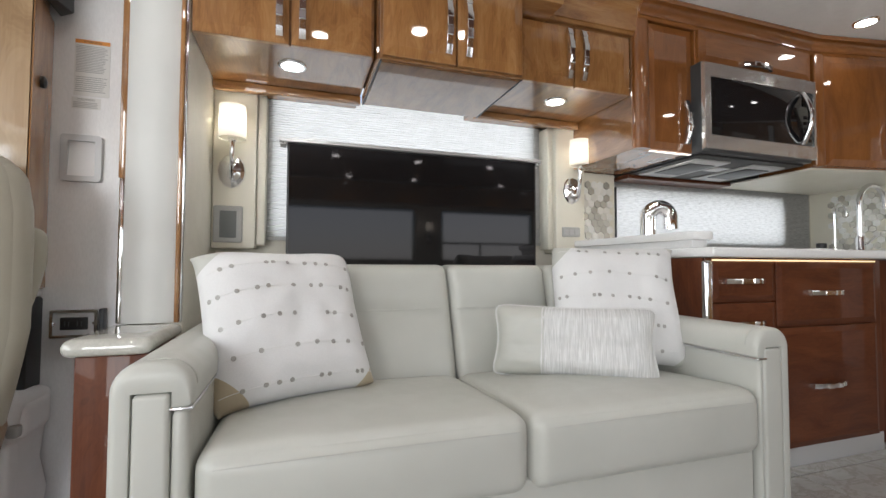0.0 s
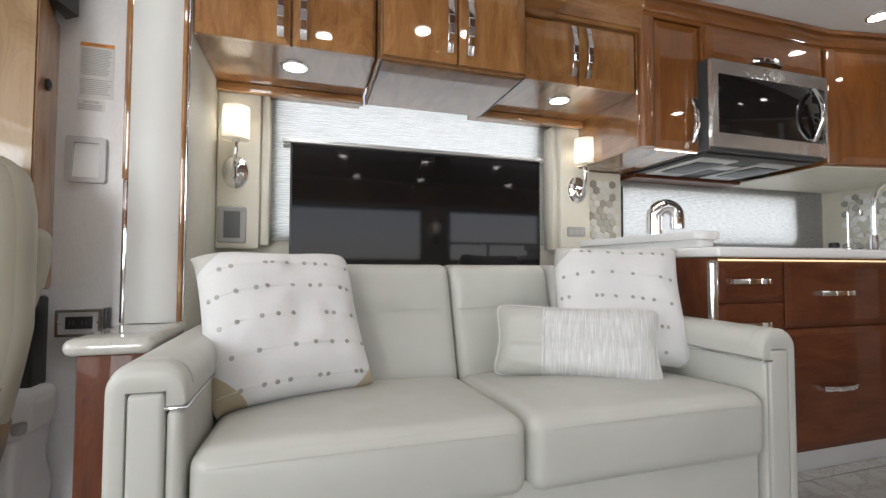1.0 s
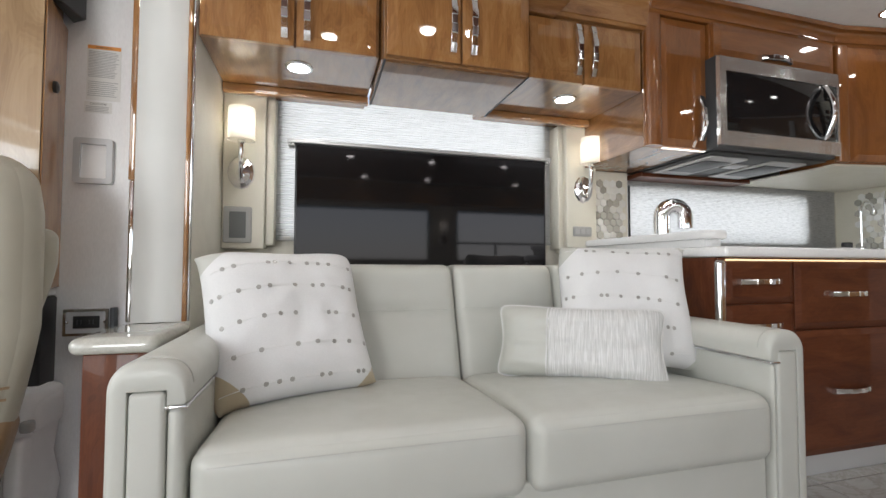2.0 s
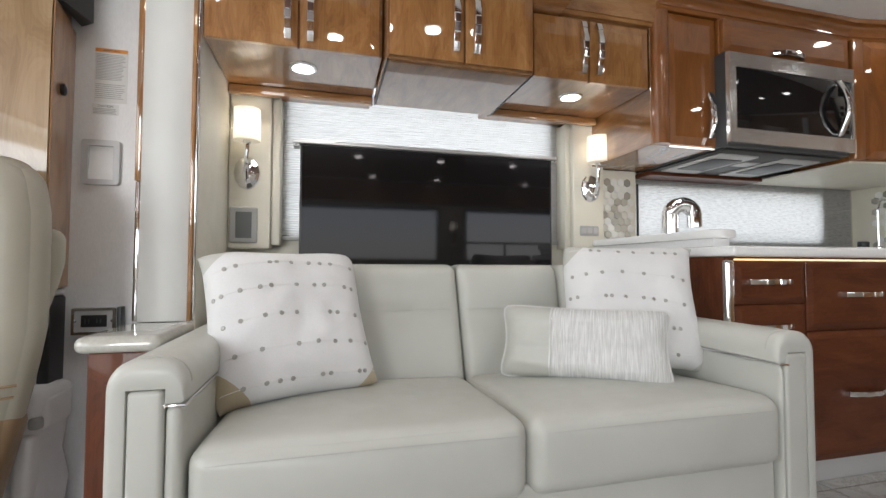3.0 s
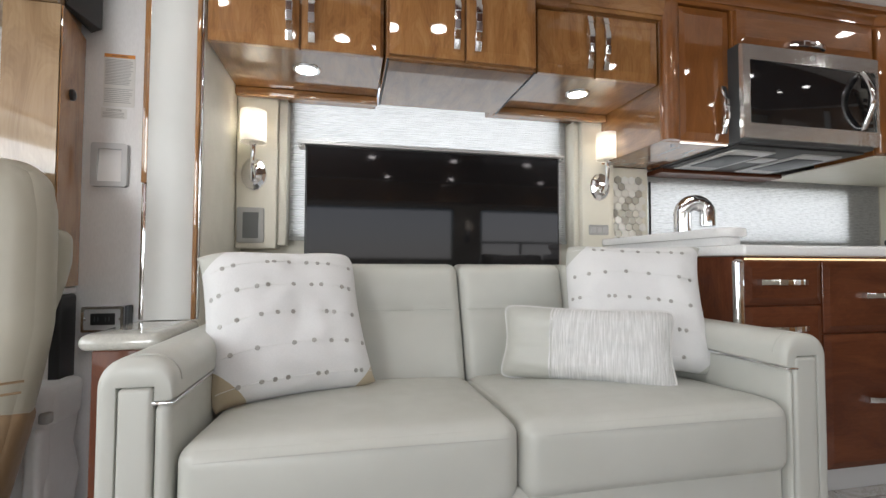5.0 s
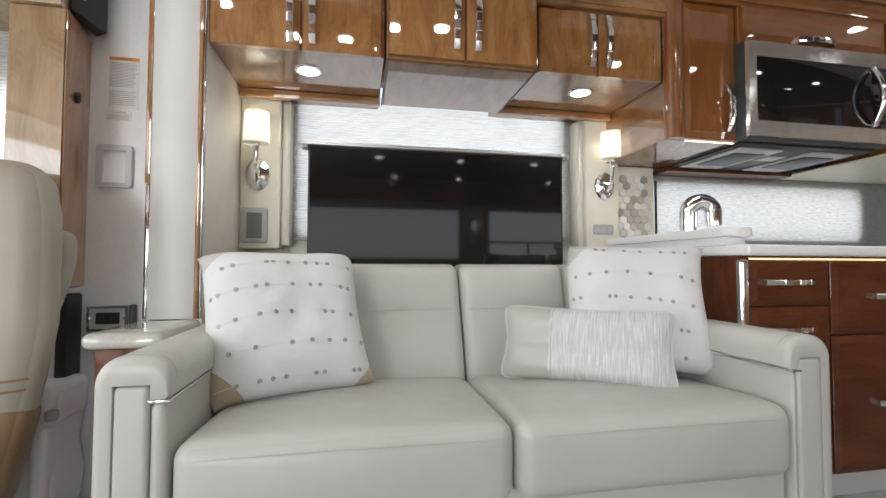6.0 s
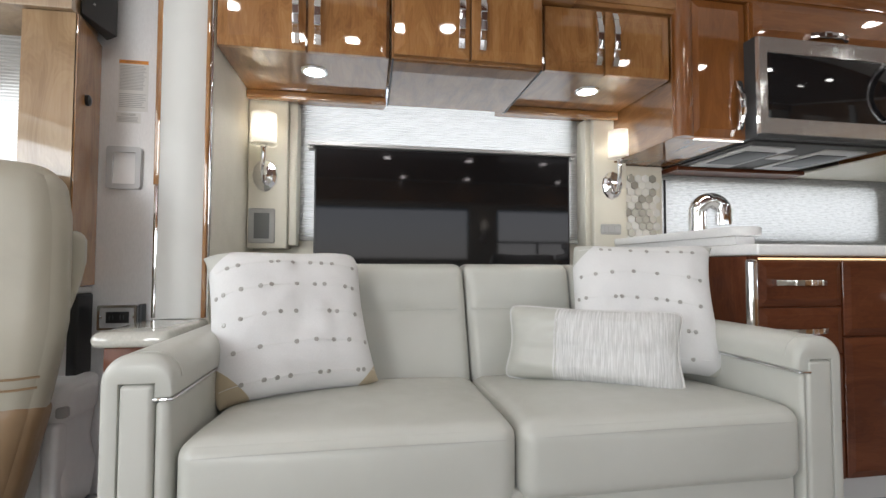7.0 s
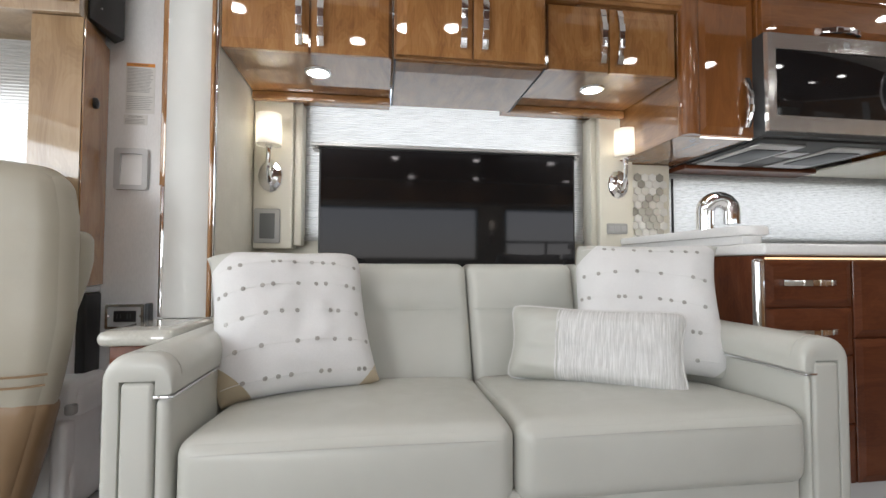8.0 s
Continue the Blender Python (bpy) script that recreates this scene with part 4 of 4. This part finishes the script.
part("lower_panel", soft_box((-1.122, 1.394, 0.058), (-0.594, 1.514, 0.418), 0.05, 10, 6, seat_shape), shade_leather, seat, "lower back panel, leather browned for the shade there")


def seam_on_seat(z0, rise):
    pts = []
    for i in range(13):
        x = -1.06 + 0.452 * i / 12
        edge = min(0.98, max(0.0, (x + 0.653) / 0.055))
        u = Vector(((x + 0.86) / 0.26, -1, 0))
        q = Vector(seat_shape(Vector((x, 1.393 + 0.055 * (1 - math.sqrt(1 - edge ** 2)), z0 + rise * (i / 12) ** 2)), u))
        pts.append(q + Vector((0, -0.0005, 0)))
    return tube(pts, 0.0034, 6)


for z0, rise in ((0.448, 0.03), (0.420, 0.03)):
    part("seam", seam_on_seat(z0, rise), shade_leather, seat, "raised stitched seam")


def bolster_shape(p, u):
    x, y, z = p
    return x - 0.10 * max(0, (0.78 - z) / 0.3) ** 1.3 * (u.x * 0.5 + 0.5), y, z


part("side_bolster", soft_box((-0.75, 1.49, 0.46), (-0.598, 1.56, 0.868), 0.034, 6, 5, bolster_shape), leather_seat, seat)
part("side_shell", soft_box((-0.85, 1.515, 0.22), (-0.64, 1.60, 0.60), 0.03, 5, 4, bolster_shape), shade_leather, seat, "side shell, leather browned for the shade there")
part("cushion", soft_box((-1.15, 1.50, 0.12), (-0.78, 1.62, 0.24), 0.04, 5, 4), leather_seat, seat)
part("pedestal", soft_box((-1.05, 1.42, 0.0), (-0.85, 1.58, 0.13), 0.02, 2, 3), dark_metal, seat)


solo("window_gasket", extruded(rounded_rect(1.770, 1.779, 0.930, 1.236, 0.004, 3), 1, 2.250, 2.258), black_plastic, "thin black window gasket beside the shade", "gasket", kind="structure")


# ---- kitchen base ----
base = thing("base_cabinet", "glossy cherry base cabinet with drawers and chrome handles", "cabinet", (1.9, 1.8, 0.0), group="base cabinets")
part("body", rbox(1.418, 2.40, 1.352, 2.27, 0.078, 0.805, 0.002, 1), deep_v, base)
FY = 1.352
for x0, x1, z0, z1, hx, hz in ((1.434, 1.746, 0.644, 0.790, 1.572, 0.72), (1.434, 1.746, 0.489, 0.638, 1.572, 0.566), (1.434, 1.746, 0.272, 0.483, 1.572, 0.38), (1.434, 1.746, 0.082, 0.266, 1.572, 0.18),
                               (1.754, 2.335, 0.545, 0.790, 2.01, 0.672), (1.754, 2.335, 0.082, 0.538, 2.01, 0.314)):
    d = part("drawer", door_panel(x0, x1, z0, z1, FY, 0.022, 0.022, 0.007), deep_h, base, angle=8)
    handle(d, hx, FY - 0.026, hz, 0.19, True, 0.02)
part("corner_strip", rbox(1.396, 1.428, 1.326, 1.352, 0.095, 0.795, 0.01, 4), chrome, base, "polished chrome corner strip")
part("side_panel", rbox(1.4095, 1.4175, 1.356, 2.2, 0.078, 0.805, 0.002), deep_v, base)
part("led_strip", rbox(1.436, 2.33, 1.330, 1.338, 0.7935, 0.7995), led_glow, base, "warm lit tape under the counter edge")
solo("base_cabinet", rbox(2.404, 3.455, 1.40, 2.27, 0.0, 0.805, 0.004), deep_v, "plain glossy cherry base cabinet", "cabinet", "base cabinets", base=(2.9, 1.8, 0.0))
solo("toe_kick", rbox(1.42, 2.40, 1.356, 1.40, 0.0, 0.0775, 0.001), toe_metal, "pale silver toe kick under the cabinets", "toe kick", kind="structure")
solo("countertop", soft_box((1.40, 1.30, 0.807), (3.457, 2.235, 0.843), 0.010, 3, 3), quartz, "white quartz kitchen countertop", "countertop", base=(2.4, 1.8, 0.807))
rb = thing("raised_bar", "white quartz raised ledge at the end of the counter", "counter ledge", (1.46, 1.8, 0.843))
part("top", extruded(rounded_rect(1.395, 1.512, 1.37, 2.145, 0.045), 2, 0.873, 0.904, 0.008), quartz, rb)
part("riser", rbox(1.415, 1.488, 1.40, 2.145, 0.844, 0.873, 0.003), quartz, rb)
solo("window_sill", soft_box((1.68, 2.238, 0.844), (3.43, 2.274, 0.872), 0.006, 3, 2), quartz, "white quartz sill behind the counter", "sill", kind="structure")


# taps
def arc_points(cx, y, z, r, a0, a1, n=16, lean=0.0):
    return [(cx + r * math.cos(radians(a0 + (a1 - a0) * i / n)), y + lean * i / n, z + r * math.sin(radians(a0 + (a1 - a0) * i / n))) for i in range(n + 1)]


tap = thing("arched_tap", "polished chrome wide arched tap on the counter", "faucet", (1.73, 1.93, 0.843))
pts = [(1.706, 1.93, 0.845), (1.706, 1.93, 0.98)] + arc_points(1.752, 1.93, 1.026, 0.046, 180, 0, 18, -0.05) + [(1.798, 1.88, 0.96)]
part("spout", tube(pts, [0.038, 0.038] + [0.039 - 0.005 * i / 18 for i in range(19)] + [0.034], 18), chrome, tap)
part("base_ring", lathe([(0.047, 0.0), (0.047, 0.008), (0.038, 0.014)], (1.706, 1.93, 0.8435), 2, 24), chrome, tap)
goose = thing("gooseneck_tap", "tall chrome gooseneck kitchen tap", "faucet", (3.10, 1.80, 0.843))
pts = [(3.10, 1.80, 0.845), (3.10, 1.80, 1.10)] + arc_points(3.20, 1.80, 1.15, 0.10, 180, 20, 16, -0.02) + [(3.30, 1.78, 1.12)]
part("spout", tube(pts, 0.015, 12), chrome, goose)
part("body", lathe([(0.028, 0), (0.028, 0.01), (0.022, 0.02), (0.022, 0.09), (0.018, 0.11)], (3.10, 1.80, 0.8435), 2, 20), chrome, goose)
part("lever", tube([(3.10, 1.79, 0.90), (3.10, 1.765, 0.91), (3.11, 1.73, 0.95)], [0.008, 0.007, 0.006], 8), chrome, goose)
ft = thing("filter_tap", "slim chrome filtered-water tap", "faucet", (3.09, 1.92, 0.843))
pts = [(3.09, 1.92, 0.845), (3.09, 1.92, 1.09)] + arc_points(3.145, 1.92, 1.10, 0.055, 180, 0, 12) + [(3.2, 1.92, 1.085)]
part("spout", tube(pts, 0.006, 10), chrome, ft)
part("body", lathe([(0.02, 0), (0.02, 0.04), (0.008, 0.05)], (3.09, 1.92, 0.8435), 2, 16), chrome, ft)
part("lever", rbox(3.10, 3.14, 1.912, 1.928, 0.872, 0.88, 0.002), chrome, ft)
pk = thing("stopper", "black round stopper on a white block", "sink stopper", (3.05, 1.97, 0.843))
part("block", rbox(2.96, 3.15, 1.93, 2.02, 0.8435, 0.885, 0.003), quartz, pk)
part("cap", lathe([(0.026, 0), (0.026, 0.028), (0.022, 0.032), (0.001, 0.032)], (3.05, 1.97, 0.8855), 2, 20), black_plastic, pk, "black rubber cap")


# ---- sofa ----
MID = 0.539
sofa = thing("sofa", "two-seat ivory leather sofa with chrome arm trim", "sofa", (MID, 1.4, 0.0))


def mirrored(bm, right):
    if right:
        for v in bm.verts:
            v.co.x = 2 * MID - v.co.x
    return bm


def arc2(cx, cz, rx, rz, a0, a1, n=8):
    return [(cx + rx * math.cos(radians(a0 + (a1 - a0) * i / n)), cz + rz * math.sin(radians(a0 + (a1 - a0) * i / n))) for i in range(n + 1)]


for right in (False, True):
    shell = [(-0.291, 0.03), (-0.291, 0.30), (-0.291, 0.50)] + arc2(-0.239, 0.545, 0.052, 0.054, 180, 90) + arc2(-0.209, 0.550, 0.052, 0.049, 88, 0) + [(-0.157, 0.522), (-0.164, 0.517), (-0.193, 0.517), (-0.193, 0.544), (-0.254, 0.544), (-0.254, 0.03)]
    ease = [0.95] * 3 + [0.95 + 0.65 * i / 8 for i in range(9)] + [1.6 - 1.1 * i / 8 for i in range(9)] + [0.25, 0.12, 0.1, 0.1, 0.1, 0.1]
    n = len(shell)
    spokes = [n - 1] + [n - 2] * 6 + [n - 3] * 9 + [n - 4] * 7
    arm = part("arm", mirrored(pushed(shell, 1, 1.030, 1.78, 0.019, 7, ease, spokes), right), leather, sofa, angle=50)
    part("front_panel", mirrored(soft_box((-0.2535, 1.028, 0.03), (-0.1825 if right else -0.1935, 1.50, 0.5435), 0.010, 3, 5), right), leather, arm)
    part("inner_pad", mirrored(soft_box((-0.1815 if right else -0.1925, 1.031, 0.03), (-0.168 if right else -0.163, 1.76, 0.512), 0.014, 4, 4), right), leather, arm)
    part("arm_trim", mirrored(rbox(-0.194, -0.157, 1.027, 1.70, 0.5115, 0.5175, 0.002), right), chrome, arm, "thin chrome strip")
    part("seam", mirrored(tube([(-0.209 + 0.0525 * math.cos(radians(a)), 1.064, 0.550 + 0.0495 * math.sin(radians(a))) for a in range(0, 91, 9)] + [(-0.239, 1.064, 0.5995)], 0.0016, 6), right), leather, arm)


def seat_top(p, u):
    x, y, z = p
    back = (y - 1.03) / 0.57
    z = z - 0.045 * back * max(0, u.z)
    z += 0.020 * max(0, u.z) * (1 - u.x ** 2) * (1 - u.y ** 2)
    z -= 0.006 * max(0.0, (1.14 - y) / 0.12) ** 2 * max(0, u.z)
    y -= 0.016 * (1 - u.x ** 2) * (1 - (u.z - 0.1) ** 2) * (u.y < 0) * -u.y
    x += (0.026 * back - 0.004) * max(0.0, 1 - abs(x - MID) / 0.6)
    return x, y, z


for x0, x1 in ((-0.156, 0.5325), (0.5355, 1.244)):
    c = part("seat_cushion", soft_box((x0, 1.020, 0.255), (x1, 1.62, 0.438), 0.040, 14, 7, seat_top), leather, sofa)
    n = 20
    part("stitch_line", tube([(x0 + 0.035 + (x1 - x0 - 0.07) * i / n, 1.0195 - 0.010 * (1 - (2 * i / n - 1) ** 2), 0.402 + 0.006 * (1 - (2 * i / n - 1) ** 2)) for i in range(n + 1)], 0.0011, 6), seam_thread, c)
part("base", soft_box((-0.160, 1.046, 0.03), (1.238, 1.75, 0.282), 0.010, 4, 4), leather, sofa)


def lean(p, u):
    x, y, z = p
    y += (z - 0.36) * 0.22
    roll = math.exp(-((z - 0.70) / 0.06) ** 2) * 0.014 + math.exp(-((z - 0.50) / 0.08) ** 2) * 0.010 - math.exp(-((z - 0.620) / 0.010) ** 2) * 0.010
    if u.y < 0:
        y -= roll * -u.y * (1 - u.x ** 4)
    x += (0.006 + 0.035 * (0.78 - z)) * max(0.0, 1 - abs(x - MID) / 0.4)
    return x, y, z


for x0, x1 in ((-0.155, 0.115), (0.1165, 0.5365), (0.5405, 0.948), (0.9495, 1.236)):
    c = part("back_cushion", soft_box((x0, 1.575, 0.35), (x1, 1.74, 0.776), 0.034, 14, 5, lean), leather, sofa)
    part("seam", tube([(x0 + 0.02 + (x1 - x0 - 0.04) * i / 6, 1.575 + 0.26 * 0.22 - 0.003, 0.620) for i in range(7)], 0.0016, 6), leather, c)
part("back_frame", soft_box((-0.20, 1.78, 0.03), (1.28, 1.86, 0.762), 0.03, 3, 4), leather, sofa)
for x in (-0.2, 1.28):
    for y in (1.12, 1.72):
        part("foot", lathe([(0.02, 0.0), (0.022, 0.03)], (x, y, 0.0), 2, 12), black_plastic, sofa)


# ---- pillows ----
def basis(centre, u, v):
    u = Vector(u).normalized()
    n = u.cross(Vector(v)).normalized()
    w = n.cross(u).normalized()
    m = Matrix((u, -n, w)).transposed().to_4x4()
    m.translation = Vector(centre)
    return m if m.determinant() > 0 else None


# for each pillow: how far one side is drawn in, and how far its corners are pulled
SHAPE = {1.3: (0.03, {(-1, -1): (0.020, -0.014), (1, -1): (0.012, 0.009), (-1, 1): (-0.006, -0.030)}),
         4.1: (0.085, {(1, -1): (-0.040, 0.0), (1, 1): (0.030, 0.010)})}
ROUND = {7.7: 0.105, 1.3: 0.055, 4.1: 0.055}


def pillow_at(W, H, T, u, v, side, seed, pinch=0.09):
    """A place on a pillow's front (side -1) or back; u and v run from -1 to 1."""
    px = u * (W / 2) * (1 - pinch * (1 - v * v) * abs(u) ** 3 + 0.0)
    pz = v * (H / 2) * (1 - pinch * (1 - u * u) * abs(v) ** 3)
    rc = 1 - ROUND.get(seed, 0.0) * (abs(u) * abs(v)) ** 5 * (2.2 if u > 0 and v > 0 and seed < 5 else 0.0 if v > 0 and seed < 2 else -0.4 if u > 0 and v < 0 and 2 < seed < 5 else 1.0)
    skew, pulls = SHAPE.get(seed, (0.0, {}))
    px -= u * (W / 2) * skew * u * (1 - v * v) * abs(u) ** 3
    pull = pulls.get((1 if u > 0 else -1, 1 if v > 0 else -1), (0.0, 0.0))
    far = (abs(u) * abs(v)) ** 5
    px, pz = px * rc + pull[0] * far, pz * rc + pull[1] * far
    t = max(0.0, (1 - u ** 4) * (1 - v ** 4)) ** (0.62 if seed > 5 else 0.56)
    wob = 0.006 * noise.noise(Vector((u * 2.3 + seed, v * 2.3, side * 3.0))) + 0.0045 * noise.noise(Vector((u * 5 + seed, v * 6, side)))
    return Vector((px, side * (T / 2 * t + wob * (1 - u * u) * (1 - v * v) * 2.2), pz))


def pillow_mesh(W, H, T, seed, keep, n=44, lift=0.0, pinch=0.09):
    bm = bmesh.new()
    edge = {}
    for side in (-1, 1):
        g = {}
        for i in range(n + 1):
            for j in range(n + 1):
                u, v = math.sin(math.pi / 2 * (2 * i / n - 1)), math.sin(math.pi / 2 * (2 * j / n - 1))
                key = (i, j) if i in (0, n) or j in (0, n) else (i, j, side)
                if key not in edge:
                    p = pillow_at(W, H, T, u, v, side, seed, pinch)
                    p.y += side * lift
                    edge[key] = bm.verts.new(p)
                g[i, j] = (edge[key], u, v)
        for i in range(n):
            for j in range(n):
                q = [g[a] for a in ((i, j), (i + 1, j), (i + 1, j + 1), (i, j + 1))]
                um, vm = sum(a[1] for a in q) / 4, sum(a[2] for a in q) / 4
                if keep(um, vm, side):
                    try:
                        bm.faces.new([a[0] for a in q])
                    except ValueError:
                        pass
    for v in [v for v in bm.verts if not v.link_faces]:
        bm.verts.remove(v)
    return bm


def piping(W, H, T, seed, r, pinch=0.09):
    pts = []
    n = 18
    for a, b, c, d in ((-1, -1, 1, -1), (1, -1, 1, 1), (1, 1, -1, 1), (-1, 1, -1, -1)):
        for i in range(n):
            s = i / n
            pts.append(pillow_at(W, H, T, a + (c - a) * s, b + (d - b) * s, -1, seed, pinch))
    pts.append(pts[0])
    return tube(pts, r, 6, caps=False)


def stud_pillow(m, W, H, T, seed, rows, label):
    p = thing("throw_pillow", label, "pillow", m=m, group="studded throw pillows")
    def cut(corners, inside):
        bm = pillow_mesh(W, H, T, seed, lambda u, v, s: True)
        for su, sv in corners:
            n = Vector((su * 2 / W, 0, sv * 2 / H))
            bmesh.ops.bisect_plane(bm, geom=bm.verts[:] + bm.edges[:] + bm.faces[:], plane_co=n.normalized() * ((1.72 if su * sv > 0 and sv > 0 else 1.6 if sv > 0 else 1.64 if su > 0 else 1.5) / n.length), plane_no=n, clear_outer=not inside, clear_inner=inside)
        return bm

    four = [(-1, -1), (-1, 1), (1, -1), (1, 1)]
    part("cover", cut(four, False), linen, p, local=True, angle=60)
    for c in four:
        low = c[1] < 0 and seed < 2
        part("corner_patch", cut([c], True), warm_shade_leather if low else leather, p, "ivory leather corner with warm shade in its colour" if low else "ivory leather corner", local=True, angle=60)
    for v0, slope, bow, us in rows:
        def row_v(u):
            return v0 + slope * u + bow * u * u
        line = [pillow_at(W, H, T, u, row_v(u), -1, seed) - Vector((0, 0.0004, 0)) for u in [-0.93 + 1.86 * i / 30 for i in range(31)]]
        part("thread_line", tube(line, 0.0009, 5), thread, p, local=True)
        for u in us:
            v1 = row_v(u)
            c = pillow_at(W, H, T, u, v1, -1, seed)
            du = (pillow_at(W, H, T, u + 0.02, v1, -1, seed) - c).normalized()
            dv = (pillow_at(W, H, T, u, v1 + 0.02, -1, seed) - c).normalized()
            nn = du.cross(dv).normalized()
            bm = lathe([(0.0062, 0.0), (0.0062, -0.0016), (0.0045, -0.0026), (0.0008, -0.0022)], (0, 0, 0), 1, 12)
            mm = Matrix((du, -nn if nn.y < 0 else nn, dv)).transposed().to_4x4()
            mm.translation = c
            bm.transform(mm)
            part("stud", bm, stud_metal, p, local=True)
    return p


ROWS_A = [(0.66, -0.01, -0.10, (-0.80, -0.68, -0.30, -0.22, -0.04, 0.18, 0.32, 0.46, 0.78)),
          (0.33, -0.01, -0.11, (-0.94, -0.86, -0.66, -0.44, -0.32, -0.02, 0.20, 0.32, 0.60, 0.72)),
          (-0.03, -0.01, -0.13, (-0.86, -0.68, -0.42, -0.24, -0.06, 0.34, 0.44, 0.70)),
          (-0.41, 0.01, -0.09, (-0.76, -0.48, -0.08, 0.14, 0.36, 0.56, 0.82)),
          (-0.81, 0.01, -0.02, (-0.68, -0.44, -0.30, -0.16, 0.18, 0.28, 0.66, 0.74))]
ROWS_B = [(0.80, -0.06, 0.0, (-0.62, -0.50, -0.22, 0.0, 0.28, 0.46, 0.62)),
          (0.41, -0.08, -0.11, (-0.92, -0.74, -0.52, -0.24, 0.08, 0.48, 0.66)),
          (0.03, -0.11, -0.08, (-0.96, -0.88, -0.50, -0.42, -0.22, 0.02, 0.16, 0.32, 0.60)),
          (-0.38, -0.08, 0.0, (-0.6, -0.2, 0.38, 0.48)), (-0.80, 0.0, 0.0, (-0.4, 0.0, 0.42))]
stud_pillow(basis((-0.005, 1.448, 0.612), (0.42, 0.16, 0.0), (-0.10, 0.16, 0.38)), 0.455, 0.45, 0.19, 1.3, ROWS_A, "square white linen pillow with metal studs, leaning on the arm")
stud_pillow(basis((1.102, 1.425, 0.638), (0.43, -0.13, 0.0), (0.02, 0.13, 0.39)), 0.455, 0.445, 0.17, 4.1, ROWS_B, "square white linen pillow with metal studs, behind the bolster")
lum = thing("lumbar_pillow", "oblong ivory leather pillow with a silver streaked fabric panel", "pillow", m=basis((0.872, 1.372, 0.525), (0.41, -0.285, 0.0), (0.03, 0.05, 0.21)))
LW, LH, LT = 0.545, 0.248, 0.14
part("leather_end", pillow_mesh(LW, LH, LT, 7.7, lambda u, v, s: u < -0.32, pinch=0.12), leather, lum, "smooth ivory leather end", local=True, angle=60)
part("fabric_panel", pillow_mesh(LW, LH, LT, 7.7, lambda u, v, s: u >= -0.32, pinch=0.12), foil_fabric, lum, "silver and white streaked fabric", local=True, angle=60)
part("piping", piping(LW, LH, LT, 7.7, 0.0045, 0.12), thread, lum, local=True)
part("panel_seam", tube([pillow_at(LW, LH, LT, -0.325, -0.98 + 1.96 * i / 16, -1, 7.7, 0.12) for i in range(17)], 0.0016, 6), leather, lum, local=True)


# ---- tiles ----
def shared(name, me, parent, m):
    ob = new(name, me)
    ob.parent = parent
    ob.matrix_local = m
    return ob


def hex_mesh(r, thick):
    bm = bmesh.new()
    ring = lambda rr, y: [bm.verts.new((rr * math.sin(radians(60 * i)), y, rr * math.cos(radians(60 * i)))) for i in range(6)]
    a, b, c = ring(r, 0), ring(r, -thick * 0.7), ring(r * 0.93, -thick)
    for r0, r1 in ((a, b), (b, c)):
        for i in range(6):
            bm.faces.new((r0[i], r0[(i + 1) % 6], r1[(i + 1) % 6], r1[i]))
    bm.faces.new(c)
    return mesh_from("hex_tile", bm, hex_mat, 20)


HR = 0.0235
hexm = hex_mesh(HR * 0.95, 0.006)
bs = solo("backsplash", rbox(1.4885, 1.71, 2.186, 2.274, 0.873, 1.288, 0.001), cream_panel, "cream backsplash set with hexagon tiles", "backsplash", kind="structure", base=(1.6, 2.186, 0.873))
bs2 = solo("backsplash", rbox(3.440, 3.4595, 1.42, 2.274, 0.844, 1.283, 0.001), cream_panel, "cream end backsplash set with hexagon tiles", "backsplash", kind="structure", base=(3.44, 1.85, 0.844))
dx, dz = HR * math.sqrt(3), HR * 1.5
for j in range(12):
    for i in range(6):
        x, z = 1.512 + i * dx + (dx / 2 if j % 2 else 0), 0.905 + j * dz
        if x < 1.695 and z < 1.245:
            shared("tile", hexm, bs, Matrix.Translation((x - 1.6, -0.0005, z - 0.873)))
turn = Matrix.Rotation(radians(-90), 4, "Z")
random.seed(5)
for j in range(11):
    for i in range(17):
        y, z = 1.47 + i * dx + (dx / 2 if j % 2 else 0), 0.872 + j * dz
        if y < 2.22 and random.random() > 0.12:
            shared("tile", hexm, bs2, Matrix.Translation((-0.0005, y - 1.85, z - 0.844)) @ turn)

bm = rbox(-0.297, 0.297, -0.297, 0.297, -0.010, 0.0, 0.0015, 1)
slab = mesh_from("floor_tile", bm, marble)
for i in range(11):
    for j in range(8):
        shared("tile", slab, floor, Matrix.Translation((-2.1 + 0.6 * i, -2.0 + 0.6 * j, 0.0)))
